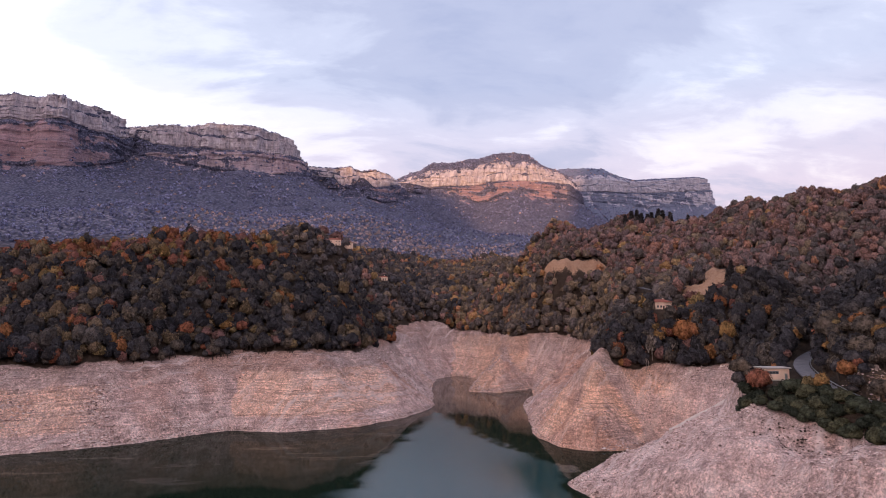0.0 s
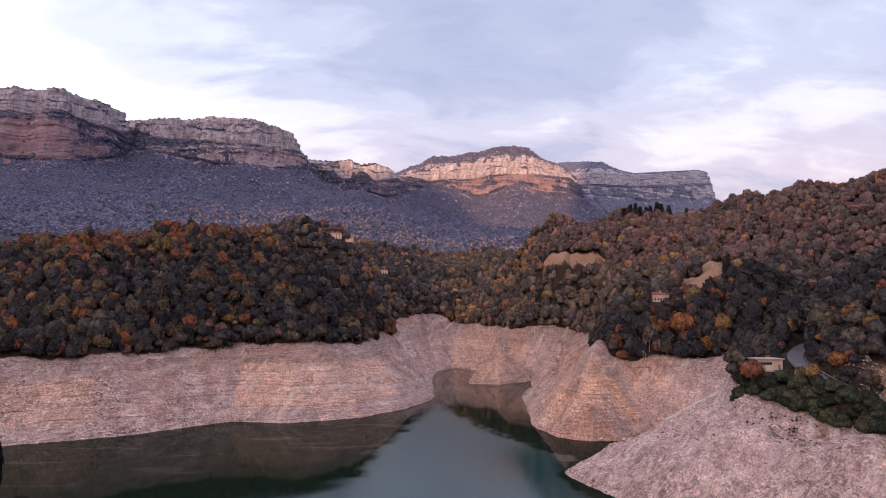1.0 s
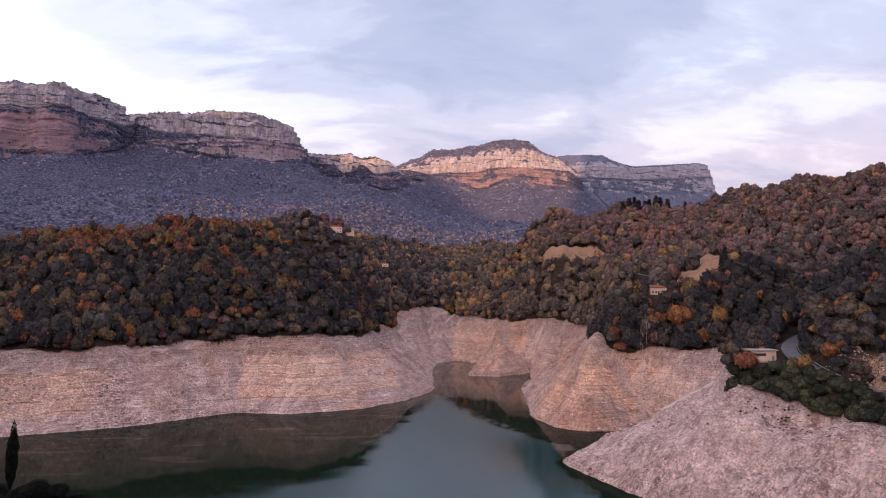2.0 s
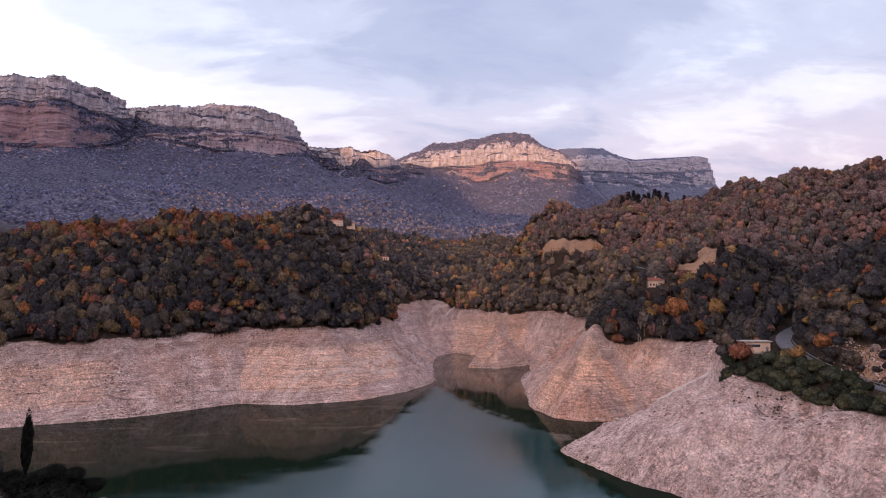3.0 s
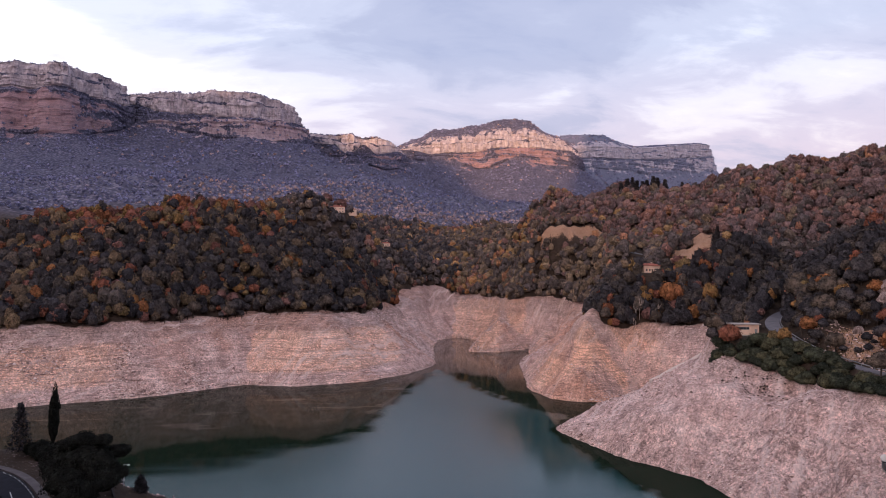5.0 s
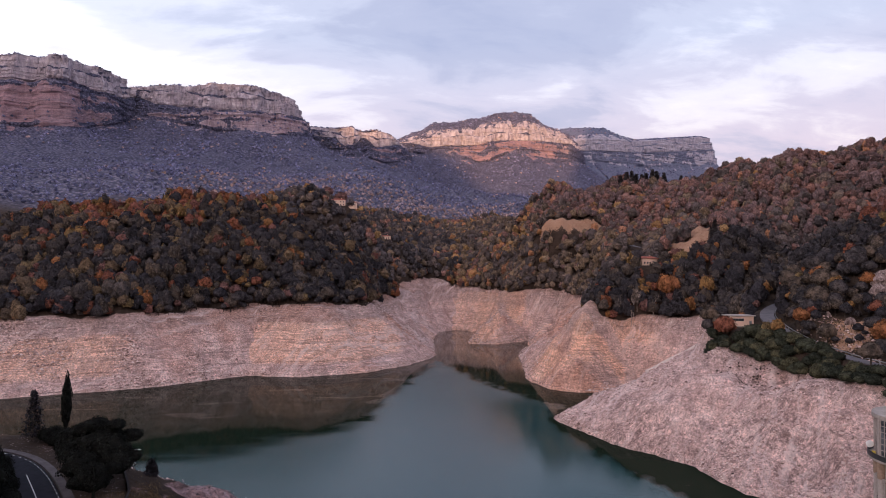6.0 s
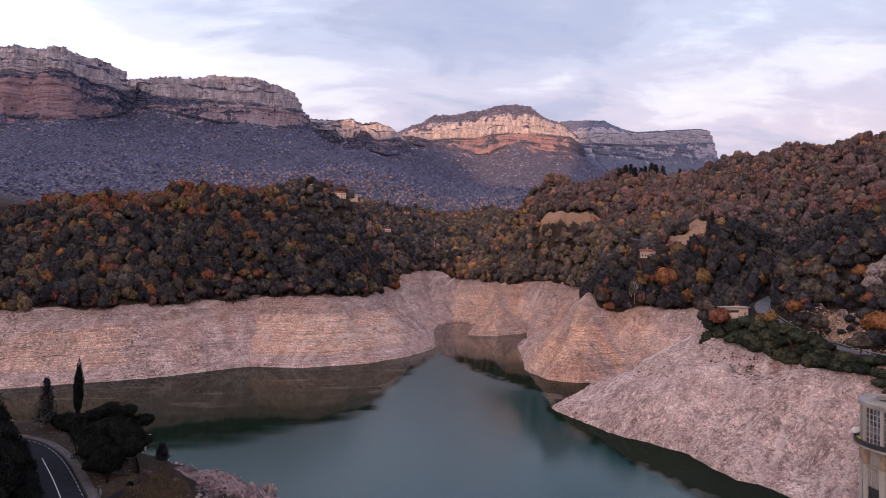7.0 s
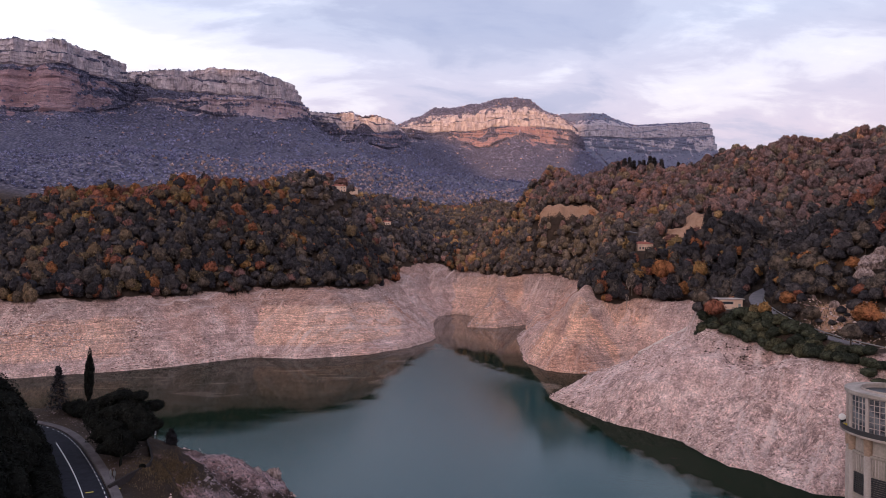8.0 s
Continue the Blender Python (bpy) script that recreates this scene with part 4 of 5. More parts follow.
for _ in range(2):
    more = np.nonzero((steep > 0.55) & (rng.uniform(0, 1, len(steep)) < np.clip(steep - 0.3, 0, 0.9)))[0]
    ax, ay = x[more] + rng.uniform(1.2, 2.8, len(more)) * rng.choice([-1, 1], len(more)), y[more] + rng.uniform(0.8, 2.4, len(more)) * rng.choice([-1, 1], len(more))
    az = height(ax, ay)
    ok = free_place(ax, ay, az, shore_distance(ax, ay))
    x, y, z, steep = np.r_[x, ax[ok]], np.r_[y, ay[ok]], np.r_[z, az[ok]], np.r_[steep, steep[more][ok] * (steep[more][ok] > 1.0)]
r = np.exp(rng.normal(1.02, 0.26, len(x))).clip(1.6, 4.6)
tint = leaf_tint(x, y, z)
# the trees nearest to the walk stand singly: those round the pump house, on the spur and along the left bank's edge
order = np.argsort(np.where(x > 60, np.hypot(x - 130, y - 190), 40 + 0.9 * np.maximum(shore_distance(x, y) - 30, 0) + 0.3 * np.abs(x + 60)))[:290]
SOLO = [(x[k], y[k], r[k], tint[k]) for k in order]
rest = np.setdiff1d(np.arange(len(x)), order)
x, y, z, r, tint = x[rest], y[rest], z[rest], r[rest], tint[rest]
lift, tall = r * rng.uniform(0.9, 1.5, len(x)), r * rng.uniform(1.15, 1.75, len(x))
back = (x > 70) & (y > 350)
for side, mat, label in ((~back, FOLIAGE, "dense mixed autumn woodland of evergreen and turning oaks"), (back, VALLEY_FOLIAGE, "brown autumn woodland on the hill beyond the spur")):
    plant("woodland", label, NEAR_CROWNS if mat is FOLIAGE else BACK_CROWNS, np.stack([x, y, z + lift], 1)[side], r[side], tall[side], tint[side], mat=mat)

# the woods of the valley behind
x, y = jittered(-520, 560, 500, 960, 7.0)
d = shore_distance(x, y)
z = height(x, y, d)
ok = free_place(x, y, z, d) & (x > -0.19 * y - 20) & (x < 0.25 * y) & ~((x > 60) & (y < 640))
x, y, z = x[ok], y[ok], z[ok]
r = rng.uniform(2.9, 4.8, len(x))
plant("woodland", "mixed autumn woodland in the valley behind the lake", MID_CROWNS, np.stack([x, y, z + r * 0.95], 1), r, r * rng.uniform(1.1, 1.6, len(x)), leaf_tint(x, y, z), mat=VALLEY_FOLIAGE)

# the far slopes
x, y = jittered(-1250, 1300, 950, 1900, 10.5)
z = height(x, y)
ok = (x > -0.68 * y - 40) & (x < 0.25 * y + 20) & ~((x > 330) & (y > 1000)) & ~((x < -500) & (y > 1500)) & (rng.uniform(0, 1, len(x)) < 1.0 - 0.45 * step(1250, 1500, y))
x, y, z = x[ok], y[ok], z[ok]
r = rng.uniform(2.4, 4.2, len(x))
far_tint = np.where(rng.uniform(0, 1, len(x)) < 0.02 + 0.75 * step(1450, 1000, y) * step(-420, -200, x) + 0.1 * fbm(x / 60, y / 60, 64, 2), rng.uniform(0.6, 1.0, len(x)), rng.uniform(0.0, 0.4, len(x)))
plant("woodland", "woods on the slopes below the cliffs, tinted blue for haze", FAR_CROWNS, np.stack([x, y, z + r * 0.4], 1), r, r, far_tint, mat=HAZY_FOLIAGE)

# woods on the scree and on the flat tops of the mountains
for v, nv in MASSIFS:
    n = v.shape[1]
    pts = []
    for lo, hi, many in ((2, nv[0] - 1, 2100), (sum(nv[:3]) + 1, sum(nv) - 6, 420), (sum(nv[:3]), sum(nv[:3]) + 3, 260), (nv[0] + 1, sum(nv[:2]), 160)):
        i, j = rng.uniform(lo, hi - 1.01, many), rng.uniform(0, n - 1.01, many)
        i0, j0 = i.astype(int), j.astype(int)
        fi, fj = (i - i0)[:, None], (j - j0)[:, None]
        pts.append((v[i0, j0] * (1 - fi) + v[i0 + 1, j0] * fi) * (1 - fj) + (v[i0, j0 + 1] * (1 - fi) + v[i0 + 1, j0 + 1] * fi) * fj)
    pts = np.concatenate(pts)
    r = rng.uniform(3.0, 6.0, len(pts))
    tint = np.where(rng.uniform(0, 1, len(pts)) < 0.06, rng.uniform(0.7, 1.0, len(pts)), rng.uniform(0.0, 0.4, len(pts)))
    plant("woodland", "woods on a mountain's scree and ledges, tinted blue for haze", FAR_CROWNS, pts + (0, 0, 1.0), r, r * 0.9, tint, mat=HAZY_FOLIAGE)

# ================= single trees =================
def crown_mesh(name, v, f, tint):
    return mesh_from(name, v, f, [FOLIAGE], {"tint": np.full(len(v), tint)})


def trunk_mesh(tall, r, limbs=4):
    """A tapered trunk with a few limbs that reach into the crown."""
    bm = bmesh.new()

    def limb(p, q, r0, r1):
        p, q = Vector(p), Vector(q)
        m = (q - p).to_track_quat("Z", "Y").to_matrix().to_4x4()
        g = bmesh.ops.create_cone(bm, segments=6, radius1=r0, radius2=r1, depth=(q - p).length, cap_ends=True)["verts"]
        bmesh.ops.transform(bm, matrix=Matrix.Translation((p + q) / 2) @ m, verts=g)

    limb((0, 0, -0.6), (0.1, 0.05, tall), r, r * 0.6)
    for k in range(limbs):
        a = 2 * math.pi * k / limbs + 0.5
        limb((0.1, 0.05, tall * (0.75 + 0.05 * k)), (math.cos(a) * tall * 0.6, math.sin(a) * tall * 0.6, tall * 1.7), r * 0.5, r * 0.15)
    me = bpy.data.meshes.new("trunk")
    bm.to_mesh(me)
    bm.free()
    me.materials.append(BARK)
    return me


TREE_KINDS = [  # tint, label
    (0.04, "dark evergreen holm oak on the wooded slope"), (0.14, "grey-green evergreen oak on the wooded slope"), (0.24, "olive-green oak on the wooded slope"),
    (0.44, "yellow-green turning oak on the wooded slope"), (0.56, "golden autumn oak among evergreens"), (0.66, "orange autumn oak among evergreens"),
    (0.80, "rust-red autumn oak among evergreens"), (0.96, "brown nearly bare oak on the slope")]
SOLO_CROWNS = [[crown_mesh("crown", *crown(420, dome(16, 8), 0.085, 8 + 2 * k), tint) for k in range(2)] for tint, _ in TREE_KINDS]
SOLO_TRUNK = trunk_mesh(0.9, 0.10)


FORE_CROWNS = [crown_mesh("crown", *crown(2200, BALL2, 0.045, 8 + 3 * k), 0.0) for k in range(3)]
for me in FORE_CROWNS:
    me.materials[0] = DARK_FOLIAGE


def tree(x, y, r, tint, tall=1.1, group="trees of the near wood", label="", crowns=None):
    k = int(np.argmin([abs(t - tint) for t, _ in TREE_KINDS]))
    z = float(height(np.array([x]), np.array([y]))[0])
    t = thing("tree", (x, y, z), label or TREE_KINDS[k][1], "tree", group, rng.uniform(0, 360))
    a = new("trunk", SOLO_TRUNK)
    a.parent, a.scale = t, (r, r, r)
    b = new("crown", (crowns or SOLO_CROWNS[k])[rng.integers(0, 2)])
    b.parent, b.scale, b.location = t, (r, r * rng.uniform(0.85, 1.0), r * tall), (0, 0, r * 1.25)
    return t


for tx, ty, tr, tt in SOLO:
    tree(tx, ty, tr, tt)


def shrub(x, y, r, tint, label, group):
    z = float(height(np.array([x]), np.array([y]))[0])
    k = int(np.argmin([abs(t - tint) for t, _ in TREE_KINDS]))
    ob = new("shrub", SOLO_CROWNS[k][rng.integers(0, 2)])
    ob.matrix_world = pose(x, y, z + 0.6 * r, 0, 0, rng.uniform(0, 360)) @ Matrix.Diagonal((r, r, r * rng.uniform(0.9, 1.15), 1))
    return tagged(ob, label, "shrub", group)


HEDGE_FOLIAGE = foliage_material("dark_green_hedge", [(0.0, (0.026, 0.030, 0.022)), (0.5, (0.050, 0.054, 0.036)), (1.0, (0.085, 0.076, 0.042))])
HEDGE_CROWNS = [crown_mesh("crown", *crown(420, dome(16, 8), 0.085, 8 + 2 * k), 0.25 * k) for k in range(4)]
for me in HEDGE_CROWNS:
    me.materials[0] = HEDGE_FOLIAGE

# the hedge of shrubs along the bank's top below the road
HEDGE = [[(118.5, 203), (120.8, 194), (126.3, 203.3), (124, 210)], [(123, 191), (126, 186), (129.7, 176.5), (133.1, 181.4), (130.7, 194.8), (127, 198)],
         [(129.7, 176.5), (131.3, 165.6), (128.6, 150.2), (134.1, 157.3), (133.7, 171.3), (133.1, 181.4)], [(128.6, 150.2), (129.2, 140.8), (134, 122), (140, 124), (133, 145), (134.1, 157.3)],
         [(130.7, 194.8), (133.1, 181.4), (133.7, 171.3), (134.1, 157.3), (136.4, 157), (135.4, 171), (135.2, 182), (134, 196)]]
for bed, many, lo, hi in zip(HEDGE, (14, 36, 40, 36, 34), (1.6, 2.0, 2.0, 1.6, 1.6), (2.8, 3.5, 3.2, 2.6, 2.5)):
    hx, hy = rng.uniform(118, 148, 3000), rng.uniform(120, 214, 3000)
    keep = inside(hx, hy, bed)
    taken = []
    for a, b in zip(hx[keep], hy[keep]):
        hr = rng.uniform(lo, hi)
        if len(taken) < many and all((a - c) ** 2 + (b - e) ** 2 > (0.62 * hr) ** 2 for c, e in taken):
            taken.append((a, b))
            shrub(a, b, hr, 0.14, "dark evergreen shrub at the top of the bare bank", "shrubs along the road").data = HEDGE_CROWNS[rng.integers(0, 4)]
shrub(122.8, 203.5, 3.5, 0.14, "large dark round shrub below the pump house", "shrubs along the road").data = HEDGE_CROWNS[1]
shrub(132, 188, 3.6, 0.14, "tall olive-green shrub below the road", "shrubs along the road").data = HEDGE_CROWNS[3]
tree(134.5, 185, 2.6, 0.56, 1.3, label="shrubby oak with a golden top beside the road")
tree(133, 189, 2.5, 0.34, 1.4, label="yellow-green oak beside the road")

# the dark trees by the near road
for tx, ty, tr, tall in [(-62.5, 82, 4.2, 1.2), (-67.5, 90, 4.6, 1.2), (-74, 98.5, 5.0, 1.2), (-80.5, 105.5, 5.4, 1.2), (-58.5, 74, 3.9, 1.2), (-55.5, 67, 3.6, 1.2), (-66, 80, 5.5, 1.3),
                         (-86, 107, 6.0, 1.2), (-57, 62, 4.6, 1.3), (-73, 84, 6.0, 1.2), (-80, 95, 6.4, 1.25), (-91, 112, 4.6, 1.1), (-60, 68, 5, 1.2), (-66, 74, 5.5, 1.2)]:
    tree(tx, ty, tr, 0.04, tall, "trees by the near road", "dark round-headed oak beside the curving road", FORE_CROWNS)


def wide_oak():
    """A spreading oak on the knoll, its crown of several merged domes."""
    z = float(height(np.array([-47.0]), np.array([86.0]))[0])
    t = thing("tree", (-47.0, 86.0, z), "broad dark oak with several merged domes on the knoll", "tree", "trees by the near road")
    k = new("trunk", SOLO_TRUNK)
    k.data = SOLO_TRUNK.copy()
    k.data.materials[0] = DARK_FOLIAGE
    k.parent, k.scale = t, (3.0, 3.0, 4.0)
    for m, (ox, oy, oz, r, h) in enumerate([(-1.6, 8.0, 6.4, 4.7, 5.2), (-8.0, 13.0, 5.2, 4.4, 4.4), (-0.6, 1.6, 3.0, 3.0, 3.2), (-5.0, 10.0, 5.0, 4.6, 4.6), (-3.0, 5.0, 4.2, 3.8, 3.6), (1.2, 6.5, 4.6, 3.4, 3.6),
                                             (2.6, 9.4, 8.2, 2.0, 1.7), (-3.4, 9.0, 10.2, 2.4, 1.6), (-6.6, 11.4, 8.8, 2.2, 1.6), (-10.6, 14.2, 7.2, 2.1, 1.8), (0.4, 8.0, 10.4, 1.8, 1.3), (2.0, 3.0, 4.4, 1.6, 1.4), (-3.0, 1.4, 2.6, 1.7, 1.6), (3.6, 7.0, 5.2, 1.6, 1.5)]):
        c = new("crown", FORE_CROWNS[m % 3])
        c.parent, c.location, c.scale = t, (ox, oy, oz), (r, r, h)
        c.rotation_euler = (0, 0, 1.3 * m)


wide_oak()
for sx, sy, sr in [(-68.5, 119.5, 2.5), (-70.5, 121.5, 2.6), (-66, 118.5, 2.4), (-64, 117, 2.0), (-72.5, 122.5, 1.8), (-42.4, 84.0, 0.6)] + [(float(np.interp(q, [60, 71, 86, 101, 110], [-45.5, -51.5, -60.5, -70.5, -79])), q, 2.3 + 0.5 * math.sin(q)) for q in range(60, 108, 3)]:
    ob = shrub(sx, sy, sr, 0.04, "low dark shrub on the knoll by the near road", "shrubs on the knoll")
    ob.data = FORE_CROWNS[rng.integers(0, 3)]


def cypress(x, y, tall, r):
    z = float(height(np.array([x]), np.array([y]))[0])
    t = thing("cypress", (x, y, z), "tall slender dark Italian cypress by the lake", "tree")
    v, f = crown(1800, BALL2, 0.06, 9)
    v = v / np.abs(v).max(0)
    u = v[:, 2] * 0.5 + 0.5
    w = np.clip(0.70 + 1.1 * u, 0, 1) * np.clip((1.02 - u) * 3.2, 0.01, 1) ** 0.6 * (1 + 0.10 * np.sin(u * 31 + v[:, 0] * 6))
    n = np.hypot(v[:, 0], v[:, 1]) + 1e-6
    lift = np.clip(n / np.sqrt(np.clip(1 - v[:, 2] ** 2, 0.08, 1)), 0.3, 1.1)
    p = np.stack([v[:, 0] / n * lift * w * r, v[:, 1] / n * lift * w * r, 0.6 + u * (tall - 0.6)], 1)
    c = new("crown", crown_mesh("crown", p, f, 0.0))
    c.data.materials[0] = DARK_FOLIAGE
    c.parent = t
    k = new("trunk", SOLO_TRUNK)
    k.parent, k.scale = t, (1.3, 1.3, 2.0)
    return t


cypress(-67.6, 120.5, 17.0, 1.12)


def conifer(x, y, tall, r, tint, label):
    """Whorls of drooping boughs on a straight stem."""
    z = float(height(np.array([x]), np.array([y]))[0])
    t = thing("pine", (x, y, z), label, "tree")
    bm = bmesh.new()
    g = bmesh.ops.create_cone(bm, segments=6, radius1=0.16, radius2=0.03, depth=tall + 0.6, cap_ends=True)["verts"]
    bmesh.ops.translate(bm, vec=(0, 0, tall / 2 - 0.3), verts=g)
    part("trunk", bm, BARK, t)
    vs, fs = [], []
    for h in np.arange(0.14, 1.0, 0.055):
        reach = r * (1.05 - h) ** 0.8
        for a in np.arange(0, 2 * np.pi, 0.62) + rng.uniform(0, 1):
            q = reach * rng.uniform(0.75, 1.1)
            for m in np.linspace(0.25, 1, 5):
                o = np.array([np.cos(a) * q * m, np.sin(a) * q * m, h * tall - 0.25 * q * m])
                wv = rng.normal(size=(3, 3)) * (0.26 if tall < 12 else 0.15 * r)
                fs.append([len(vs), len(vs) + 1, len(vs) + 2])
                vs += list(o + wv)
    c = new("crown", crown_mesh("crown", np.array(vs), np.array(fs), tint))
    c.parent = t
    return t


conifer(-44.6, 105.6, 3.0, 1.4, 0.04, "small dark conifer bush at the edge of the knoll")
conifer(-75.5, 123, 10.4, 2.8, 0.0, "young grey-green pine beside the cypress")
for cx, cy, ct, cr in [(238, 588, 16, 4.8), (242, 584, 17, 5.0), (247, 586, 16, 5.0), (251, 581, 18, 5.2), (256, 583, 17, 5.0), (260, 577, 17, 5.0), (265, 579, 15, 4.8), (233, 591, 14, 4.4), (270, 573, 14, 4.4), (283, 564, 13, 4), (200, 348, 13, 3.2), (196, 345, 9, 2.6)]:
    conifer(cx, cy, ct, cr, 0.13, "dark pine standing out of the autumn wood")


def bare_tree(x, y, tall):
    z = float(height(np.array([x]), np.array([y]))[0])
    t = thing("bare_tree", (x, y, z), "pale leafless poplar at the edge of the wood", "tree", "leafless trees", rng.uniform(0, 360))
    bm = bmesh.new()

    def limb(p, q, r0, depth):
        p, q = Vector(p), Vector(q)
        g = bmesh.ops.create_cone(bm, segments=4, radius1=r0, radius2=r0 * 0.45, depth=(q - p).length)["verts"]
        bmesh.ops.transform(bm, matrix=Matrix.Translation((p + q) / 2) @ (q - p).to_track_quat("Z", "Y").to_matrix().to_4x4(), verts=g)
        if depth:
            for _ in range(4):
                f = rng.uniform(0.35, 1.0)
                s = p.lerp(q, f)
                e = s + Vector((rng.normal() * 0.30, rng.normal() * 0.30, rng.uniform(0.5, 1.0))) * (q - p).length * 0.5
                limb(s, e, r0 * 0.5, depth - 1)

    limb((0, 0, -0.5), (0.2, 0.1, tall * 0.75), 0.22, 3)
    part("trunk", bm, PALE_BARK, t)
    return t


PALE_BARK = plain("pale_bark", (0.34, 0.28, 0.24), 0.9, 3.0, 0.2)
for bx, by, bt in [(133, 309, 11), (136, 311, 12), (143, 306, 10), (131, 306, 9), (208, 285, 13), (212, 289, 12), (205, 290, 11)]:
    bare_tree(bx, by, bt)


# ================= stones, scrub and dry grass on the banks =================
STONE, q, qb = material("bank_stone", 0.9, 0.2)
isle = q.add("ShaderNodeNewGeometry").outputs["Random Per Island"]
q.put(qb.inputs["Base Color"], q.ramp(isle, [(0.0, (0.15, 0.095, 0.085)), (0.3, (0.38, 0.26, 0.23)), (0.8, (0.62, 0.46, 0.415)), (1.0, (0.78, 0.66, 0.61))]))
SHALE, q, qb = material("broken_shale", 0.9, 0.2)
isle = q.add("ShaderNodeNewGeometry").outputs["Random Per Island"]
q.put(qb.inputs["Base Color"], q.ramp(isle, [(0.0, (0.06, 0.045, 0.05)), (0.6, (0.19, 0.145, 0.15)), (1.0, (0.36, 0.29, 0.29))]))
SCRUB, q, qb = material("dead_scrub", 0.9, 0.1)
isle = q.add("ShaderNodeNewGeometry").outputs["Random Per Island"]
q.put(qb.inputs["Base Color"], q.ramp(isle, [(0.0, (0.035, 0.026, 0.022)), (1.0, (0.11, 0.075, 0.055))]))
GRASS, q, qb = material("dry_grass", 0.9, 0.1)
isle = q.add("ShaderNodeNewGeometry").outputs["Random Per Island"]
q.put(qb.inputs["Base Color"], q.ramp(isle, [(0.0, (0.055, 0.038, 0.024)), (0.6, (0.125, 0.088, 0.050)), (1.0, (0.22, 0.16, 0.095))]))


def strew(name, label, mat, shape, x, y, r, lift, category):
    z = height(x, y)
    v, f = shape
    a = rng.uniform(0, 2 * np.pi, len(x))
    jit = rng.uniform(0.55, 1.25, (len(x), len(v), 3))
    p = v[None] * jit * r[:, None, None]
    ca, sa = np.cos(a)[:, None], np.sin(a)[:, None]
    p = np.stack([p[..., 0] * ca - p[..., 1] * sa, p[..., 0] * sa + p[..., 1] * ca, p[..., 2]], -1)
    p += np.stack([x, y, z + lift * r], 1)[:, None, :]
    ff = (f[None] + (len(v) * np.arange(len(x)))[:, None, None]).reshape(-1, 3)
    return tagged(new(name, mesh_from(name, p.reshape(-1, 3), ff, [mat])), label, category, kind="stuff")


OCTA = (np.array([(1, 0, 0), (-1, 0, 0), (0, 1, 0), (0, -1, 0), (0, 0, 0.7), (0, 0, -0.7)], float),
        np.array([(0, 2, 4), (2, 1, 4), (1, 3, 4), (3, 0, 4), (2, 0, 5), (1, 2, 5), (3, 1, 5), (0, 3, 5)]))
CHIP = (np.array([(1, 0, 0), (0.2, 1, 0), (-1, 0.3, 0), (-0.3, -1, 0), (0.5, 0.2, 0.6), (-0.3, 0.1, 0.75)], float),
        np.array([(0, 1, 4), (1, 2, 5), (1, 5, 4), (2, 3, 5), (3, 0, 4), (3, 4, 5)]))


def on_bank(many, y1=520):
    x, y = rng.uniform(-240, 190, many), rng.uniform(80, y1, many)
    d = shore_distance(x, y)
    ok = (d > 0.3) & (d < 70)
    x, y, d = x[ok], y[ok], d[ok]
    z = height(x, y, d)
    ok = (z < full_level(x, y) - 0.5) & (along(x, y, ROAD_NEAR)[0] > 6) & (along(x, y, ROAD_RIGHT)[0] > 5)
    return x[ok], y[ok], d[ok]


x, y, d = on_bank(520000)
near = (x > 60) & (y < 260)
heap = fbm(x / 22, y / 22, 71, 3) + 0.9 * bell(x, y, -118, 290, 26) * step(26, 12, d) + 0.45 * bell(x, y, 112, 150, 30) + 0.6 * step(3, 0.5, d) + 0.6 * bell(x, y, 98, 276, 12)
keep = rng.uniform(0, 1, len(x)) < np.where(near, 0.55, 0.10) + 0.75 * step(0.1, 0.8, heap)
x, y, heap, near = x[keep], y[keep], heap[keep], near[keep]
r = np.exp(rng.normal(-1.35, 0.48, len(x))) * (1 + 0.7 * step(0.3, 1.0, heap)) * np.where(near, 0.72, 1.0)
strew("stones", "broken grey and pink stones strewn over the bare bank", STONE, CHIP, x, y, np.clip(r, 0.10, 1.0), 0.0, "stones")

x, y, d = on_bank(60000)
level = height(x, y, d) / 2.3 + 0.5 * fbm(x / 40, y / 40, 37, 2)
row = np.abs(level - np.floor(level) - 0.5) * 2
keep = (rng.uniform(0, 1, len(x)) < (0.55 * step(-0.3, 0.6, fbm(x / 30, y / 30, 77, 3)) + 0.05) * (0.15 + 0.85 * step(0.75, 0.95, row))) & (d > 2)
x, y = x[keep], y[keep]
strew("dead_scrub", "small dark tufts and dead scrub on the bare bank", SCRUB, OCTA, x, y, np.clip(np.exp(rng.normal(-1.55, 0.42, len(x))), 0.12, 0.7), 0.2, "scrub")

x, y = np.concatenate([rng.normal(a, 2.6, 26) for a in (116, 120, 124)]), np.concatenate([rng.normal(b, 2.6, 26) for b in (186, 180, 178)])
strew("dead_scrub", "dark reddish dead scrub clumps high on the spit", SCRUB, OCTA, x, y, rng.uniform(0.2, 0.6, len(x)), 0.2, "scrub")

# dry grass on the knoll by the near road, and on the verge
x, y = rng.normal(-39.5, 2.4, 14000), rng.normal(90, 5.0, 14000)
ok = (along(x, y, ROAD_NEAR)[0] > 6.5) & (shore_distance(x, y) > 12)
x, y = x[ok], y[ok]
BLADE = (np.array([(-0.18, 0, 0), (0.18, 0, 0), (0.12, 0.25, 1.0)], float), np.array([(0, 1, 2)]))
strew("dry_grass", "tawny dry grass on the knoll above the rocks", GRASS, BLADE, x, y, rng.uniform(0.15, 0.40, len(x)), 0.0, "grass")


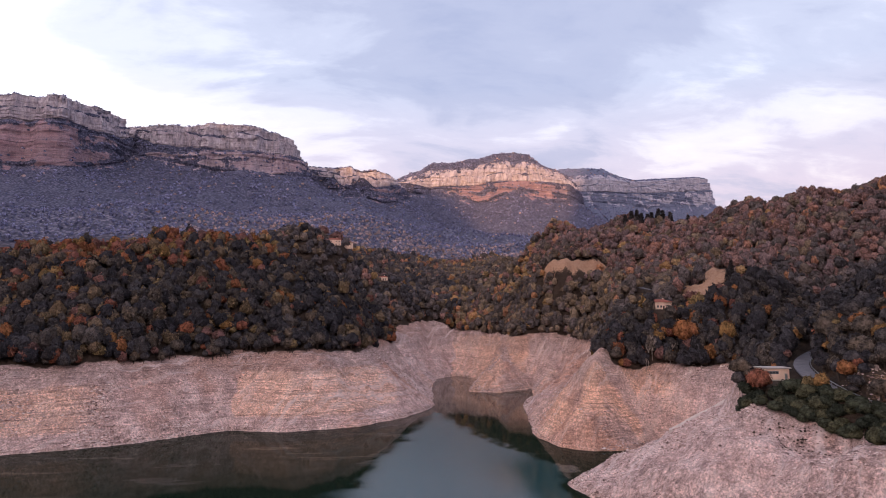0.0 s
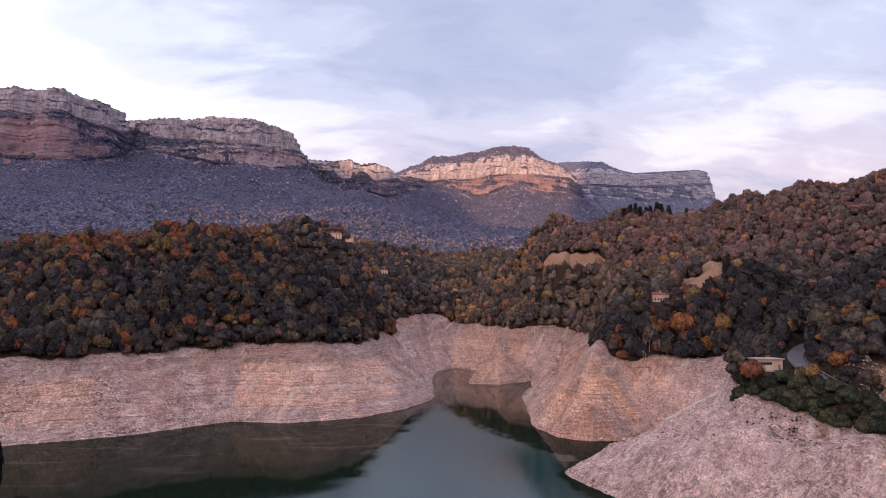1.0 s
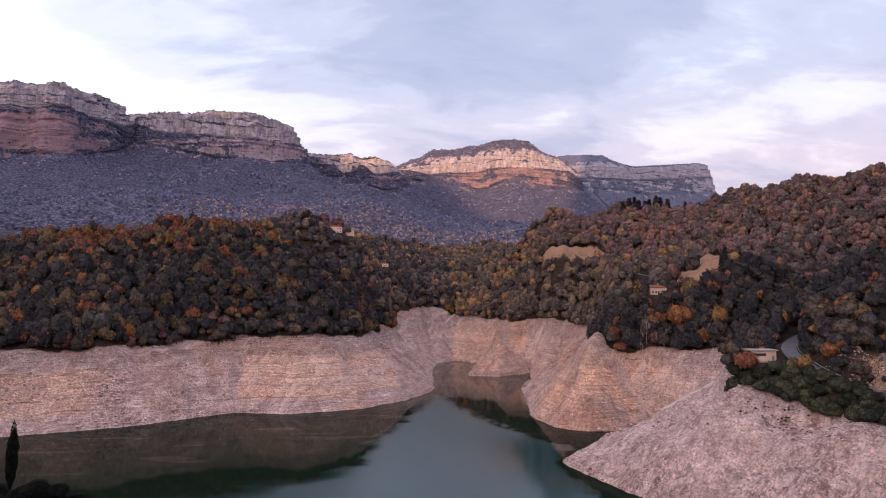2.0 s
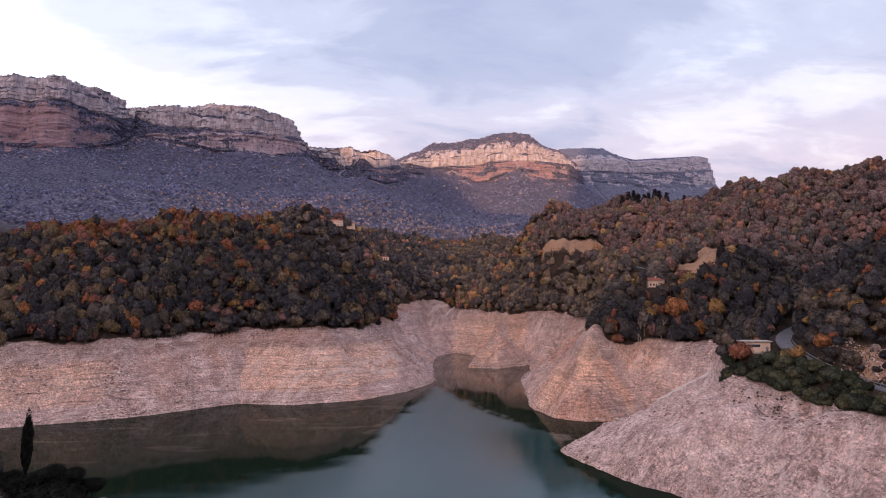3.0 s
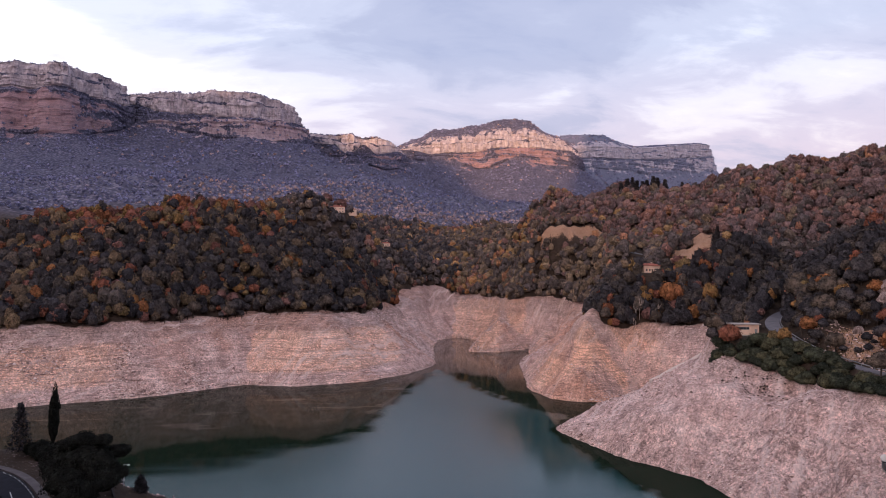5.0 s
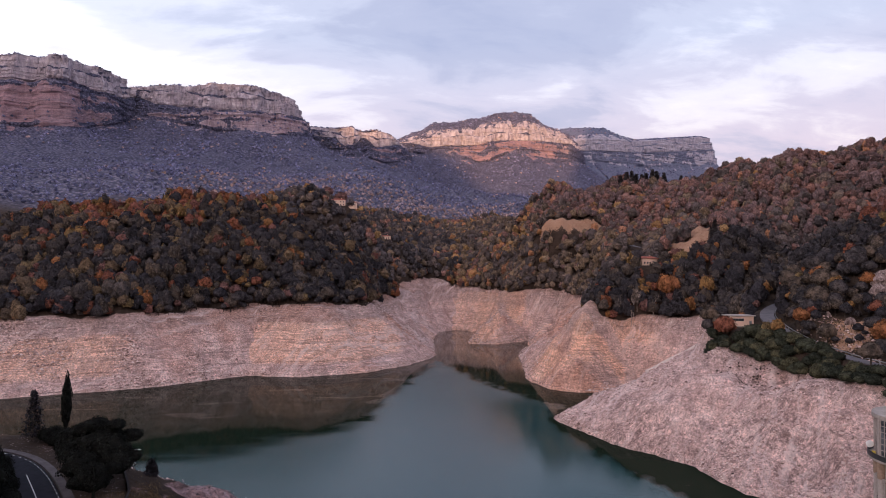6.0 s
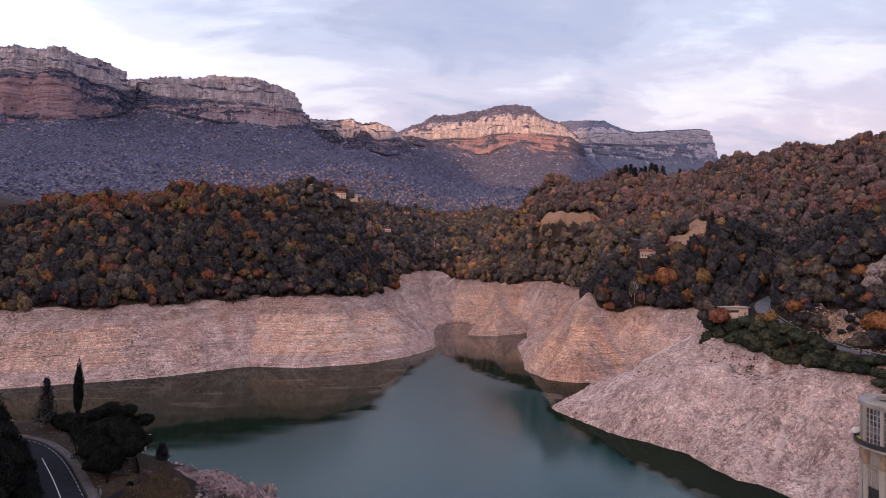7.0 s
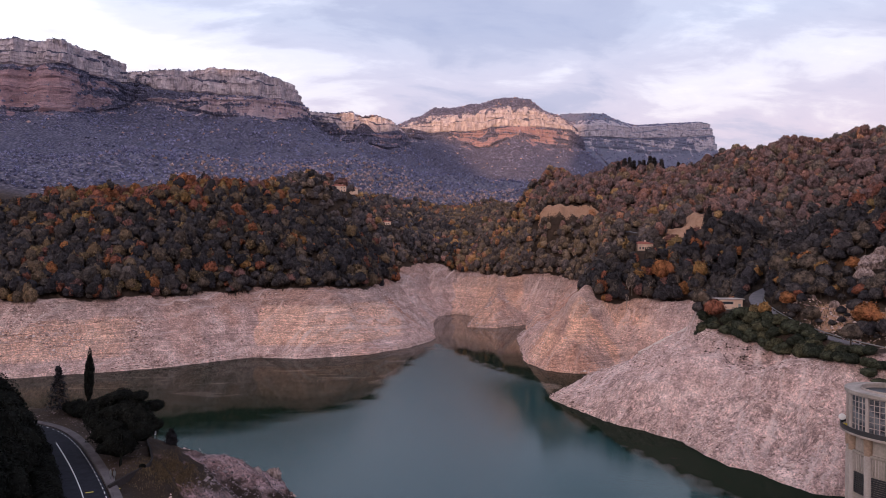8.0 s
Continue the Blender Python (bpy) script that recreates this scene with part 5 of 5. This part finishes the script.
# leaf litter stones on the verge, and shale rubble on the nose
x, y = rng.uniform(-80, -44, 2600), rng.uniform(76, 124, 2600)
ok = (along(x, y, ROAD_NEAR)[0] > 5.6) & (along(x, y, ROAD_NEAR)[0] < 13) & (shore_distance(x, y) > 14)
strew("stones", "small stones among leaf litter on the verge", SHALE, OCTA, x[ok], y[ok], rng.uniform(0.06, 0.2, ok.sum()), 0.1, "stones")
x, y = rng.uniform(-44, -20, 6000), rng.uniform(84, 128, 6000)
ok = (shore_distance(x, y) > 1) & (x > -36 - 0.35 * np.maximum(y - 100, 0) + 1.5 * fbm(x / 4, y / 4, 50, 2))
strew("stones", "dark broken shale on the slope below the knoll", SHALE, OCTA, x[ok], y[ok], np.clip(np.exp(rng.normal(-1.9, 0.5, ok.sum())), 0.08, 0.6), 0.1, "stones")


def boulder(x, y, r):
    v, f = ball(2)
    n = np.array([noise.fractal(Vector(p) * 1.3 + Vector((x, y, 0)), 1.0, 2.0, 3) for p in v])
    v = np.sign(v) * np.abs(v) ** 0.7 * (1 + 0.5 * n)[:, None] * (r, r * 0.75, r * 0.6)
    z = float(height(np.array([x]), np.array([y]))[0])
    ob = new("boulder", mesh_from("boulder", v, f, [STONE]))
    ob.location = (x, y, z + 0.2 * r)
    return tagged(ob, "pale angular boulder lying on the bare bank", "boulder", "boulders on the bank")


for _ in range(60):
    a, b = rng.uniform(0, 1, 2)
    boulder(98 + 26 * a, 124 + 30 * b * b, rng.uniform(0.25, 0.62))


# ================= roads =================
def ribbon(line, half, lift, gap=1.5, shift=0.0, thick=0.25):
    """A strip that follows a line, with a visible edge."""
    p, _ = spread(line, gap)
    n = sides(p)
    cols = [(-half, -thick), (-half, 0.0), (half, 0.0), (half, -thick)]
    v = np.stack([p + n * (o + shift) + (0, 0, lift + dz) for o, dz in cols], 1)
    return v.reshape(-1, 3), grid_faces(len(p), 4)[:, ::-1]


def road(line, half, label, mat=None):
    v, f = ribbon(line, half, 0.0, thick=0.5)
    return tagged(new("road", mesh_from("road", v, f, [mat or ASPHALT])), label, "road", kind="structure")


def strip(name, line, half, lift, mat, parent, shift=0.0, thick=0.2, label=""):
    v, f = ribbon(line, half, lift, shift=shift, thick=thick)
    ob = new(name, mesh_from(name, v, f, [mat]))
    ob.parent = parent
    return tagged(ob, label=label)


near_road = road(ROAD_NEAR, 3.3, "dark two-lane asphalt road curving round the knoll")
strip("centre_line", ROAD_NEAR[:6], 0.075, 0.008, PAINT, near_road, thick=0.004, label="white centre line")
strip("kerb", ROAD_NEAR, 0.16, 0.14, PATH, near_road, shift=-3.75, thick=0.6, label="low concrete kerb")
strip("footway", ROAD_NEAR, 0.55, 0.10, PATH, near_road, shift=-4.5, thick=0.6, label="pale concrete footway")
DASH = mesh_from("edge_dash", *(lambda v, f: (v, f))(np.array([(-0.5, -0.07, 0), (0.5, -0.07, 0), (0.5, 0.07, 0), (-0.5, 0.07, 0)]), np.array([[0, 1, 2, 3]])), [PAINT])
p, s_at = spread(ROAD_NEAR, 2.2)
n_at = sides(p)
for a, b in zip(p, n_at):
    if a[1] > 30:
        for side in (-2.95, 2.95):
            e = new("edge_dash", DASH)
            e.parent = near_road
            e.matrix_basis = pose(*(a + b * side + (0, 0, 0.009)), 0, 0, math.degrees(math.atan2(b[1], b[0])) - 90)
for kx, ky in ((-46.8, 74.2), (-43.2, 75.4)):
    ob = new("road_marking", DASH.copy())
    ob.data.materials[0] = YELLOW
    ob.parent, ob.matrix_basis = near_road, pose(kx, ky, 20.02, 0, 0, 20) @ Matrix.Diagonal((1.1, 2.6, 1, 1))

right_road = road(ROAD_RIGHT, 2.6, "narrow grey asphalt road along the wooded slope", OLD_ASPHALT)
strip("guard_rail", ROAD_RIGHT, 0.05, 0.75, METAL, right_road, shift=2.9, thick=0.32, label="galvanised guard rail")
p, _ = spread(ROAD_RIGHT, 4.0)
for a, b in zip(p, sides(p)):
    part("post", boxed(-0.06, 0.06, -0.06, 0.06, -0.9, 0.7), METAL, right_road).location = a + b * 2.98
road(ROAD_HILL, 2.4, "short stretch of grey road between the trees", OLD_ASPHALT)

# the curved parapet round the lay-by
WALL_LINE = [(-44.5, 75.5, 19.9), (-42.6, 81, 19.6), (-42.2, 87, 19.5), (-44.5, 95, 19.4), (-48.5, 102, 19.4), (-52, 107, 19.4)]
WALL_LINE = [(a, b, float(height(np.array([a]), np.array([b]))[0])) for a, b, _ in WALL_LINE]
v, f = ribbon(WALL_LINE, 0.16, 0.85, 1.0, thick=1.9)
tagged(new("parapet", mesh_from("parapet", v, f, [DARK_STONE])), "low dark curved parapet wall of the lay-by", "wall", kind="structure")


def sign(x, y, turn):
    z = float(height(np.array([x]), np.array([y]))[0])
    t = thing("road_sign", (x, y, z), "small pair of white sign boards on thin posts", "sign", turn=turn)
    for k in (-0.35, 0.35):
        part("post", boxed(k - 0.04, k + 0.04, -0.04, 0.04, -0.4, 2.0), METAL, t)
        part("board", boxed(k - 0.22, k + 0.22, -0.07, -0.045, 1.0, 1.8, 0.01), METAL, t)


sign(-45.5, 79.5, -10)


def lake_post(x, y):
    z = float(height(np.array([x]), np.array([y]))[0])
    t = thing("lamp_post", (x, y, z), "thin grey lamp post with a white meter box", "lamp post")
    part("pole", boxed(-0.06, 0.06, -0.06, 0.06, -0.5, 4.2, 0.02), METAL, t)
    part("arm", boxed(0.0, 0.8, -0.04, 0.04, 4.1, 4.2), METAL, t)
    part("lamp_head", boxed(0.55, 1.1, -0.14, 0.14, 4.0, 4.14, 0.03), WHITE, t)
    part("meter_box", boxed(-0.26, 0.26, -0.3, -0.06, 1.1, 2.1, 0.03), WHITE, t)


lake_post(-49.0, 109.0)


# ================= buildings =================
GLASS, q, qb = material("window_glass", 0.08, 0.5)
qb.inputs["Base Color"].default_value = (0.03, 0.04, 0.05, 1)


def window(parent, x, z, w, h, y=0.0):
    """A window on the front face y = const, with a frame, a pane and a sill."""
    bm = bmesh.new()
    for a in ((x - w / 2, x - w / 2 + 0.1, z, z + h), (x + w / 2 - 0.1, x + w / 2, z, z + h), (x - w / 2 + 0.1, x + w / 2 - 0.1, z, z + 0.1), (x - w / 2 + 0.1, x + w / 2 - 0.1, z + h - 0.1, z + h)):
        box(bm, a[0], a[1], y - 0.06, y + 0.1, a[2], a[3])
    wdw = part("window", bm, OLD_CONCRETE, parent)
    part("pane", boxed(x - w / 2 + 0.1, x + w / 2 - 0.1, y - 0.02, y + 0.06, z + 0.1, z + h - 0.1), GLASS, wdw)
    part("sill", boxed(x - w / 2 - 0.1, x + w / 2 + 0.1, y - 0.2, y + 0.05, z - 0.12, z - 0.004), CONCRETE, wdw)


def pump_house():
    t = thing("pump_house", (131.2, 210.0, 36.8), "small flat-roofed cream concrete building above the bank", "building", turn=2)
    part("body", boxed(0, 10, 0, 4.6, -3.0, 4.0, 0.04), PLASTER, t)
    part("roof_slab", boxed(-0.45, 10.45, -0.6, 5.1, 4.0, 4.4, 0.05), CONCRETE, t, "overhanging concrete roof slab")
    part("plinth", boxed(-0.12, 10.12, -0.12, 4.72, -3.2, 0.25), OLD_CONCRETE, t)
    side = part("opening", boxed(-0.04, 0.3, 1.0, 3.6, 1.6, 3.5), OLD_CONCRETE, t)
    part("pane", boxed(-0.06, 0.1, 1.2, 3.4, 1.8, 3.3), GLASS, side)
    slot = part("window", boxed(1.3, 6.0, -0.05, 0.2, 2.1, 3.2), OLD_CONCRETE, t, "long window slot")
    for k in range(4):
        part("pane", boxed(1.45 + 1.13 * k, 2.5 + 1.13 * k, -0.07, 0.1, 2.25, 3.05), GLASS, slot)
    part("door", boxed(8.2, 9.2, -0.05, 0.1, 0.1, 2.3, 0.02), METAL, t, "grey steel door")


def gable_house(at, turn, w, d, h, rise, label, cols, storeys=1, door=True):
    t = thing("house", at, label, "house", "", turn)
    part("wall", boxed(0, w, 0, d, -2.5, h, 0.03), PLASTER, t)
    bm = bmesh.new()
    o = 0.5
    p = [bm.verts.new(q) for q in ((-o, -o, h - 0.05), (w + o, -o, h - 0.05), (w + o, d + o, h - 0.05), (-o, d + o, h - 0.05), (d * 0.35, d / 2, h + rise), (w - d * 0.35, d / 2, h + rise),
                                   (-o, -o, h + 0.12), (w + o, -o, h + 0.12), (w + o, d + o, h + 0.12), (-o, d + o, h + 0.12))]
    for q in ((3, 2, 1, 0), (0, 1, 7, 6), (1, 2, 8, 7), (2, 3, 9, 8), (3, 0, 6, 9), (6, 7, 5, 4), (8, 9, 4, 5), (7, 8, 5), (9, 6, 4)):
        bm.faces.new([p[k] for k in q])
    roof = part("roof", bm, ROOF, t, "hipped red tile roof")
    part("chimney", boxed(w * 0.7, w * 0.7 + 0.7, d * 0.6, d * 0.6 + 0.7, h, h + rise + 0.8, 0.03), PLASTER, roof)
    for s in range(storeys):
        for x in cols:
            window(t, x, 1.0 + 2.8 * s, 1.0, 1.25)
    if door:
        part("door", boxed(w * 0.5 - 0.5, w * 0.5 + 0.5, -0.04, 0.1, 0.0, 2.1), BARK, t)
    return t


pump_house()
gable_house((152, 342.5, 60.4), 8, 10.5, 7.5, 4.2, 1.5, "pink plastered house with a red tile roof in the wood", (1.6, 3.6, 8.2, 10.0))
gable_house((-58, 648, 120.5), 6, 15, 9, 6.2, 2.0, "white two-storey farmhouse with a red roof among trees", (2.0, 5.0, 10.0, 13.0), 2)
gable_house((-40, 651, 120.5), -8, 8, 7, 4.0, 1.6, "small white outbuilding with a red tile roof", (2.0, 6.0), 1)
gable_house((-72, 662, 121.5), 10, 11, 8, 5.0, 1.8, "pale stone barn with a red tile roof", (2.5, 8.0), 1, False)


# ================= the intake tower =================
def ring(bm, r0, r1, z0, z1, seg=48):
    """A closed ring of rectangular section; r0 = 0 gives a disc."""
    loops = [[bm.verts.new((r * math.cos(2 * math.pi * k / seg), r * math.sin(2 * math.pi * k / seg), z)) for k in range(seg)] for r, z in ((r1, z0), (r1, z1), (max(r0, 0.01), z1), (max(r0, 0.01), z0))]
    for a, b in zip(loops, loops[1:] + loops[:1]):
        for k in range(seg):
            bm.faces.new((a[k], a[(k + 1) % seg], b[(k + 1) % seg], b[k]))
    return bm


def intake_tower():
    R, N, face = 9.3, 12, math.degrees(math.atan2(-128.3, -111.5))
    t = thing("intake_tower", (110.5, 98.3, -16.0), "round concrete intake tower with a glazed gallery standing in the reservoir", "tower", turn=face)
    Z = lambda z: z + 16.0
    part("shaft", ring(bmesh.new(), 0, R - 0.75, 0.0, Z(20.2), 72), OLD_CONCRETE, t)
    first = 4.4
    pil = bmesh.new()
    g = bmesh.ops.create_cone(pil, segments=14, radius1=0.85, radius2=0.72, depth=Z(20.0), cap_ends=True)["verts"]
    bmesh.ops.translate(pil, vec=(0, 0, Z(20.0) / 2), verts=g)
    pil_me = bpy.data.meshes.new("pilaster")
    pil.to_mesh(pil_me)
    pil.free()
    pil_me.materials.append(CONCRETE)
    for k in range(N):
        a = radians(-first - 360 / N * k)
        o = new("pilaster", pil_me)
        o.parent, o.location = t, ((R - 0.55) * math.cos(a), (R - 0.55) * math.sin(a), 0)
        cap = bmesh.new()
        g = bmesh.ops.create_cone(cap, segments=14, radius1=0.80, radius2=0.88, depth=3.8, cap_ends=True)["verts"]
        bmesh.ops.translate(cap, vec=(0, 0, Z(18.05)), verts=g)
        part("collar", cap, STAINED, t, "rust-stained pilaster head").location = o.location
        mid = math.degrees(a) - 180 / N
        for lo, hi, mat, lab in ((14.9, 16.4, OLD_CONCRETE, "dark stained tie beam"), (7.2, 11.8, DARK, "dark louvred opening")):
            bm = bmesh.new()
            wide = 3.1
            if mat is DARK:
                for s in np.arange(lo, hi, 0.46):
                    box(bm, R - 0.95, R - 0.55, -wide / 2, wide / 2, Z(s), Z(s + 0.33))
            else:
                box(bm, R - 1.1, R - 0.35, -wide / 2 - 0.3, wide / 2 + 0.3, Z(lo + 0.9), Z(hi), 0.05)
            part("louvre" if mat is DARK else "tie_beam", bm, mat, t, lab).rotation_euler = (0, 0, radians(mid))
        # vertical ribs of the panel
        bm = bmesh.new()
        for y in np.arange(-1.3, 1.31, 0.52):
            box(bm, R - 1.0, R - 0.62, y - 0.07, y + 0.07, Z(12.0), Z(15.6))
        part("panel_ribs", bm, CONCRETE, t).rotation_euler = (0, 0, radians(mid))
    # balcony and railing
    part("balcony", ring(bmesh.new(), R - 1.2, R + 1.25, Z(20.0), Z(20.45), 72), OLD_CONCRETE, t)
    part("parapet", ring(bmesh.new(), R + 1.13, R + 1.25, Z(20.454), Z(21.5), 72), DARK, t, "dark steel balcony parapet")
    # the glazed gallery
    part("gallery_wall", ring(bmesh.new(), 0, R - 1.15, Z(20.456), Z(28.4), 72), OLD_CONCRETE, t)
    for k in range(N):
        a = -first - 360 / N * k
        part("mullion", boxed(R - 0.7, R + 0.12, -0.30, 0.30, Z(20.46), Z(28.6), 0.04), CONCRETE, t).rotation_euler = (0, 0, radians(a))
        wide = 2 * R * math.sin(radians(180 / N)) - 0.7
        bm = bmesh.new()
        rr = R * math.cos(radians(180 / N)) - 0.12
        for y in np.linspace(-wide / 2, wide / 2, 5):
            box(bm, rr - 0.07, rr + 0.07, y - 0.07, y + 0.07, Z(20.5), Z(28.4))
        for z in np.linspace(20.9, 28.3, 7):
            box(bm, rr - 0.06, rr + 0.06, -wide / 2, wide / 2, Z(z) - 0.06, Z(z) + 0.06)
        f = part("window", bm, CONCRETE, t, "concrete glazing grid")
        f.rotation_euler = (0, 0, radians(a - 180 / N))
        part("pane", boxed(rr - 0.10, rr - 0.085, -wide / 2, wide / 2, Z(20.6), Z(28.3)), GALLERY_GLASS, f)
    part("roof_slab", ring(bmesh.new(), R - 2.6, R + 0.45, Z(28.6), Z(29.35), 72), OLD_CONCRETE, t, "flat concrete roof ring")
    part("roof_well", ring(bmesh.new(), 0, R - 2.6, Z(28.41), Z(28.7), 48), DARK, t, "dark sunken roof well")
    part("upstand", ring(bmesh.new(), R - 2.75, R - 2.45, Z(29.354), Z(29.75), 72), OLD_CONCRETE, t)
    # white dish and a yellow life ring on the balcony
    a = radians(-78)
    bm = bmesh.new()
    g = bmesh.ops.create_uvsphere(bm, u_segments=20, v_segments=12, radius=0.75)["verts"]
    bmesh.ops.scale(bm, vec=(0.25, 1, 1), verts=g)
    o = part("dish", bm, WHITE, t, "round white dish")
    o.location, o.rotation_euler = ((R + 0.9) * math.cos(a), (R + 0.9) * math.sin(a), Z(22.6)), (0, 0, 0.3)
    bm = boxed(-0.25, 0.25, -0.35, 0.35, 0, 1.1, 0.05)
    o = part("equipment_box", bm, YELLOW, t, "small yellow equipment box")
    o.location = ((R + 0.6) * math.cos(a + 0.14), (R + 0.6) * math.sin(a + 0.14), Z(20.456))


STAINED = plain("rust_stained_concrete", (0.32, 0.225, 0.165), 0.88, 1.6, 0.4)
GALLERY_GLASS, q, qb = material("gallery_glass", 0.1, 0.6)
q.put(qb.inputs["Base Color"], q.ramp(q.noise(q.add("ShaderNodeTexCoord").outputs["Object"], 0.6, 3.0), [(0.35, (0.03, 0.035, 0.045)), (0.6, (0.16, 0.17, 0.19))]))
intake_tower()

# the concrete ramp down the crest of the spit
p, _ = spread([(126.5, 222.2, 0), (120, 223.2, 0), (110, 223.4, 0), (103, 223.4, 0)], 1.5)
p[:, 2] = np.convolve(np.pad(height(p[:, 0], p[:, 1]), 3, mode="edge"), np.ones(7) / 7, "valid") + 0.45
n = sides(p)
v = np.stack([p + n * o + (0, 0, dz) for o, dz in ((-0.9, -1.2), (-0.9, 0.0), (0.9, 0.0), (0.9, -1.2))], 1).reshape(-1, 3)
ramp_ob = tagged(new("ramp", mesh_from("ramp", v, grid_faces(len(p), 4)[:, ::-1], [PALE_CONCRETE])), "narrow pale concrete ramp running down the spit", "ramp", kind="structure")
for o in (-0.8, 0.8):
    v = np.stack([p + n * (o + k) + (0, 0, dz) for k, dz in ((-0.08, -0.1), (-0.08, 0.35), (0.08, 0.35), (0.08, -0.1))], 1).reshape(-1, 3)
    e = new("upstand", mesh_from("upstand", v, grid_faces(len(p), 4)[:, ::-1], [PALE_CONCRETE]))
    e.parent = ramp_ob


# ================= marked trees, crag and small far things =================
for tx, ty, tr, tt, tall, lab in [(154, 312, 6.6, 0.66, 1.25, "big orange oak at the edge of the wood above the bank"), (157, 331, 4.2, 0.82, 1.2, "rust-red cherry tree beside the pink house"),
                                  (162, 333, 3.2, 0.44, 1.3, "yellow-green young poplar near the pink house"), (170, 301, 5.0, 0.56, 1.4, "golden oak in the dark wood"),
                                  (147, 231, 5.0, 0.66, 1.2, "orange oak behind the pump house"), (139, 308, 3.0, 0.96, 1.6, "thin brown half-bare tree on the bank's edge"),
                                  (-50, 672, 9.0, 0.98, 0.95, "broad pinkish-brown bare tree behind the farmhouse"), (-64, 676, 7.5, 1.0, 0.95, "broad pinkish-brown bare tree behind the farmhouse"),
                                  (-22, 656, 6.0, 0.04, 1.0, "dark evergreen oak beside the farmhouse"), (-78, 650, 6.0, 0.04, 1.0, "dark evergreen oak beside the farmhouse")]:
    tree(tx, ty, tr, tt, tall, "", lab)

CRAG, q, qb = material("pale_crag_rock", 0.9, 0.15)
at = q.add("ShaderNodeTexCoord").outputs["Object"]
grain = q.noise(q.stretch(at, (1, 1, 0.45)), 0.9, 7.0, 0.72)
q.put(qb.inputs["Base Color"], q.ramp(grain, [(0.36, (0.06, 0.044, 0.04)), (0.47, (0.20, 0.148, 0.135)), (0.58, (0.36, 0.28, 0.255)), (0.75, (0.48, 0.40, 0.375))]))
bump(q, qb, grain, 0.9, 0.6)


def outcrop(x, y, size, label):
    """A jointed rock mass: a lumpy body cut by flat faces."""
    v, f = ball(5)
    r = np.ones(len(v))
    for _ in range(26):
        nrm = rng.normal(size=3)
        nrm /= np.linalg.norm(nrm)
        c = v @ nrm
        r = np.minimum(r, np.where(c > 0.05, rng.uniform(0.72, 0.98) / np.maximum(c, 0.05), 9.0))
    rough = np.array([noise.fractal(Vector(p) * 3.2 + Vector((x, y, 0)), 1.0, 2.0, 4) for p in v])
    v = v * (r * (1 + 0.13 * rough))[:, None] * size
    ob = new("rock_outcrop", mesh_from("rock_outcrop", v, f, [CRAG]))
    ob.matrix_world = pose(x, y, float(height(np.array([x]), np.array([y]))[0]) - 0.15 * size[2], 0, 0, rng.uniform(-20, 20))
    return tagged(ob, label, "rock outcrop", "rocks above the road")


for ox, oy, size in [(182, 192, (7, 5, 5.2)), (176, 188, (4.5, 4, 4.2)), (171, 184, (3.2, 3, 3.0)), (188, 194, (5, 4, 4)), (-26.8, 124.0, (2.0, 2.2, 2.4)), (-30, 119.5, (1.3, 1.6, 1.2)), (163, 172, (2.6, 2.2, 2.4)), (167, 166, (2.4, 2.0, 2.0)), (155, 190, (2.4, 2.2, 3.0)), (158, 181, (2.0, 2.0, 2.2))]:
    outcrop(ox, oy, size, "pale jointed rock outcrop among trees above the road" if ox > 0 else "jagged rock at the tip of the bare spur")

# stones and dry grass on the cutting beside the right-hand road
x, y = rng.uniform(141, 180, 5200), rng.uniform(132, 190, 5200)
side_of = np.interp(y, [120, 141, 153, 165, 182, 206], [166, 150, 143, 138, 138, 145])
ok = (x > side_of + 3.2) & (x < side_of + 17)
x, y = x[ok], y[ok]
strew("dry_grass", "ochre dry grass on the road cutting", GRASS, BLADE, x[::2], y[::2], rng.uniform(0.5, 1.2, len(x[::2])), 0.0, "grass")
strew("stones", "broken stones on the road cutting", STONE, OCTA, x[1::4], y[1::4], rng.uniform(0.2, 0.7, len(x[1::4])), 0.15, "stones")
for _ in range(16):
    k = rng.integers(0, len(x))
    shrub(float(x[k]), float(y[k]), rng.uniform(0.9, 2.0), rng.choice([0.04, 0.14, 0.44, 0.96]), "low dry shrub on the road cutting", "shrubs on the cutting")


def utility_pole(x, y, tall):
    z = float(height(np.array([x]), np.array([y]))[0])
    t = thing("utility_pole", (x, y, z), "thin grey utility pole beside the hill road", "pole")
    part("pole", boxed(-0.13, 0.13, -0.13, 0.13, -0.6, tall, 0.03), OLD_CONCRETE, t)
    part("crossarm", boxed(-0.8, 0.8, -0.06, 0.06, tall - 0.5, tall - 0.35), METAL, t)


utility_pole(197, 478, 13.0)
gable_house((-4, 640, 85.5), 12, 9, 7, 3.6, 1.4, "low pale farm building among the valley trees", (2.0, 6.5), 1)
gable_house((-150, 760, float(height(np.array([-146.0]), np.array([762.0]))[0]) + 0.5), -5, 12, 8, 4.0, 1.6, "far pale house with a red roof in the woods", (2.5, 9.0), 1)
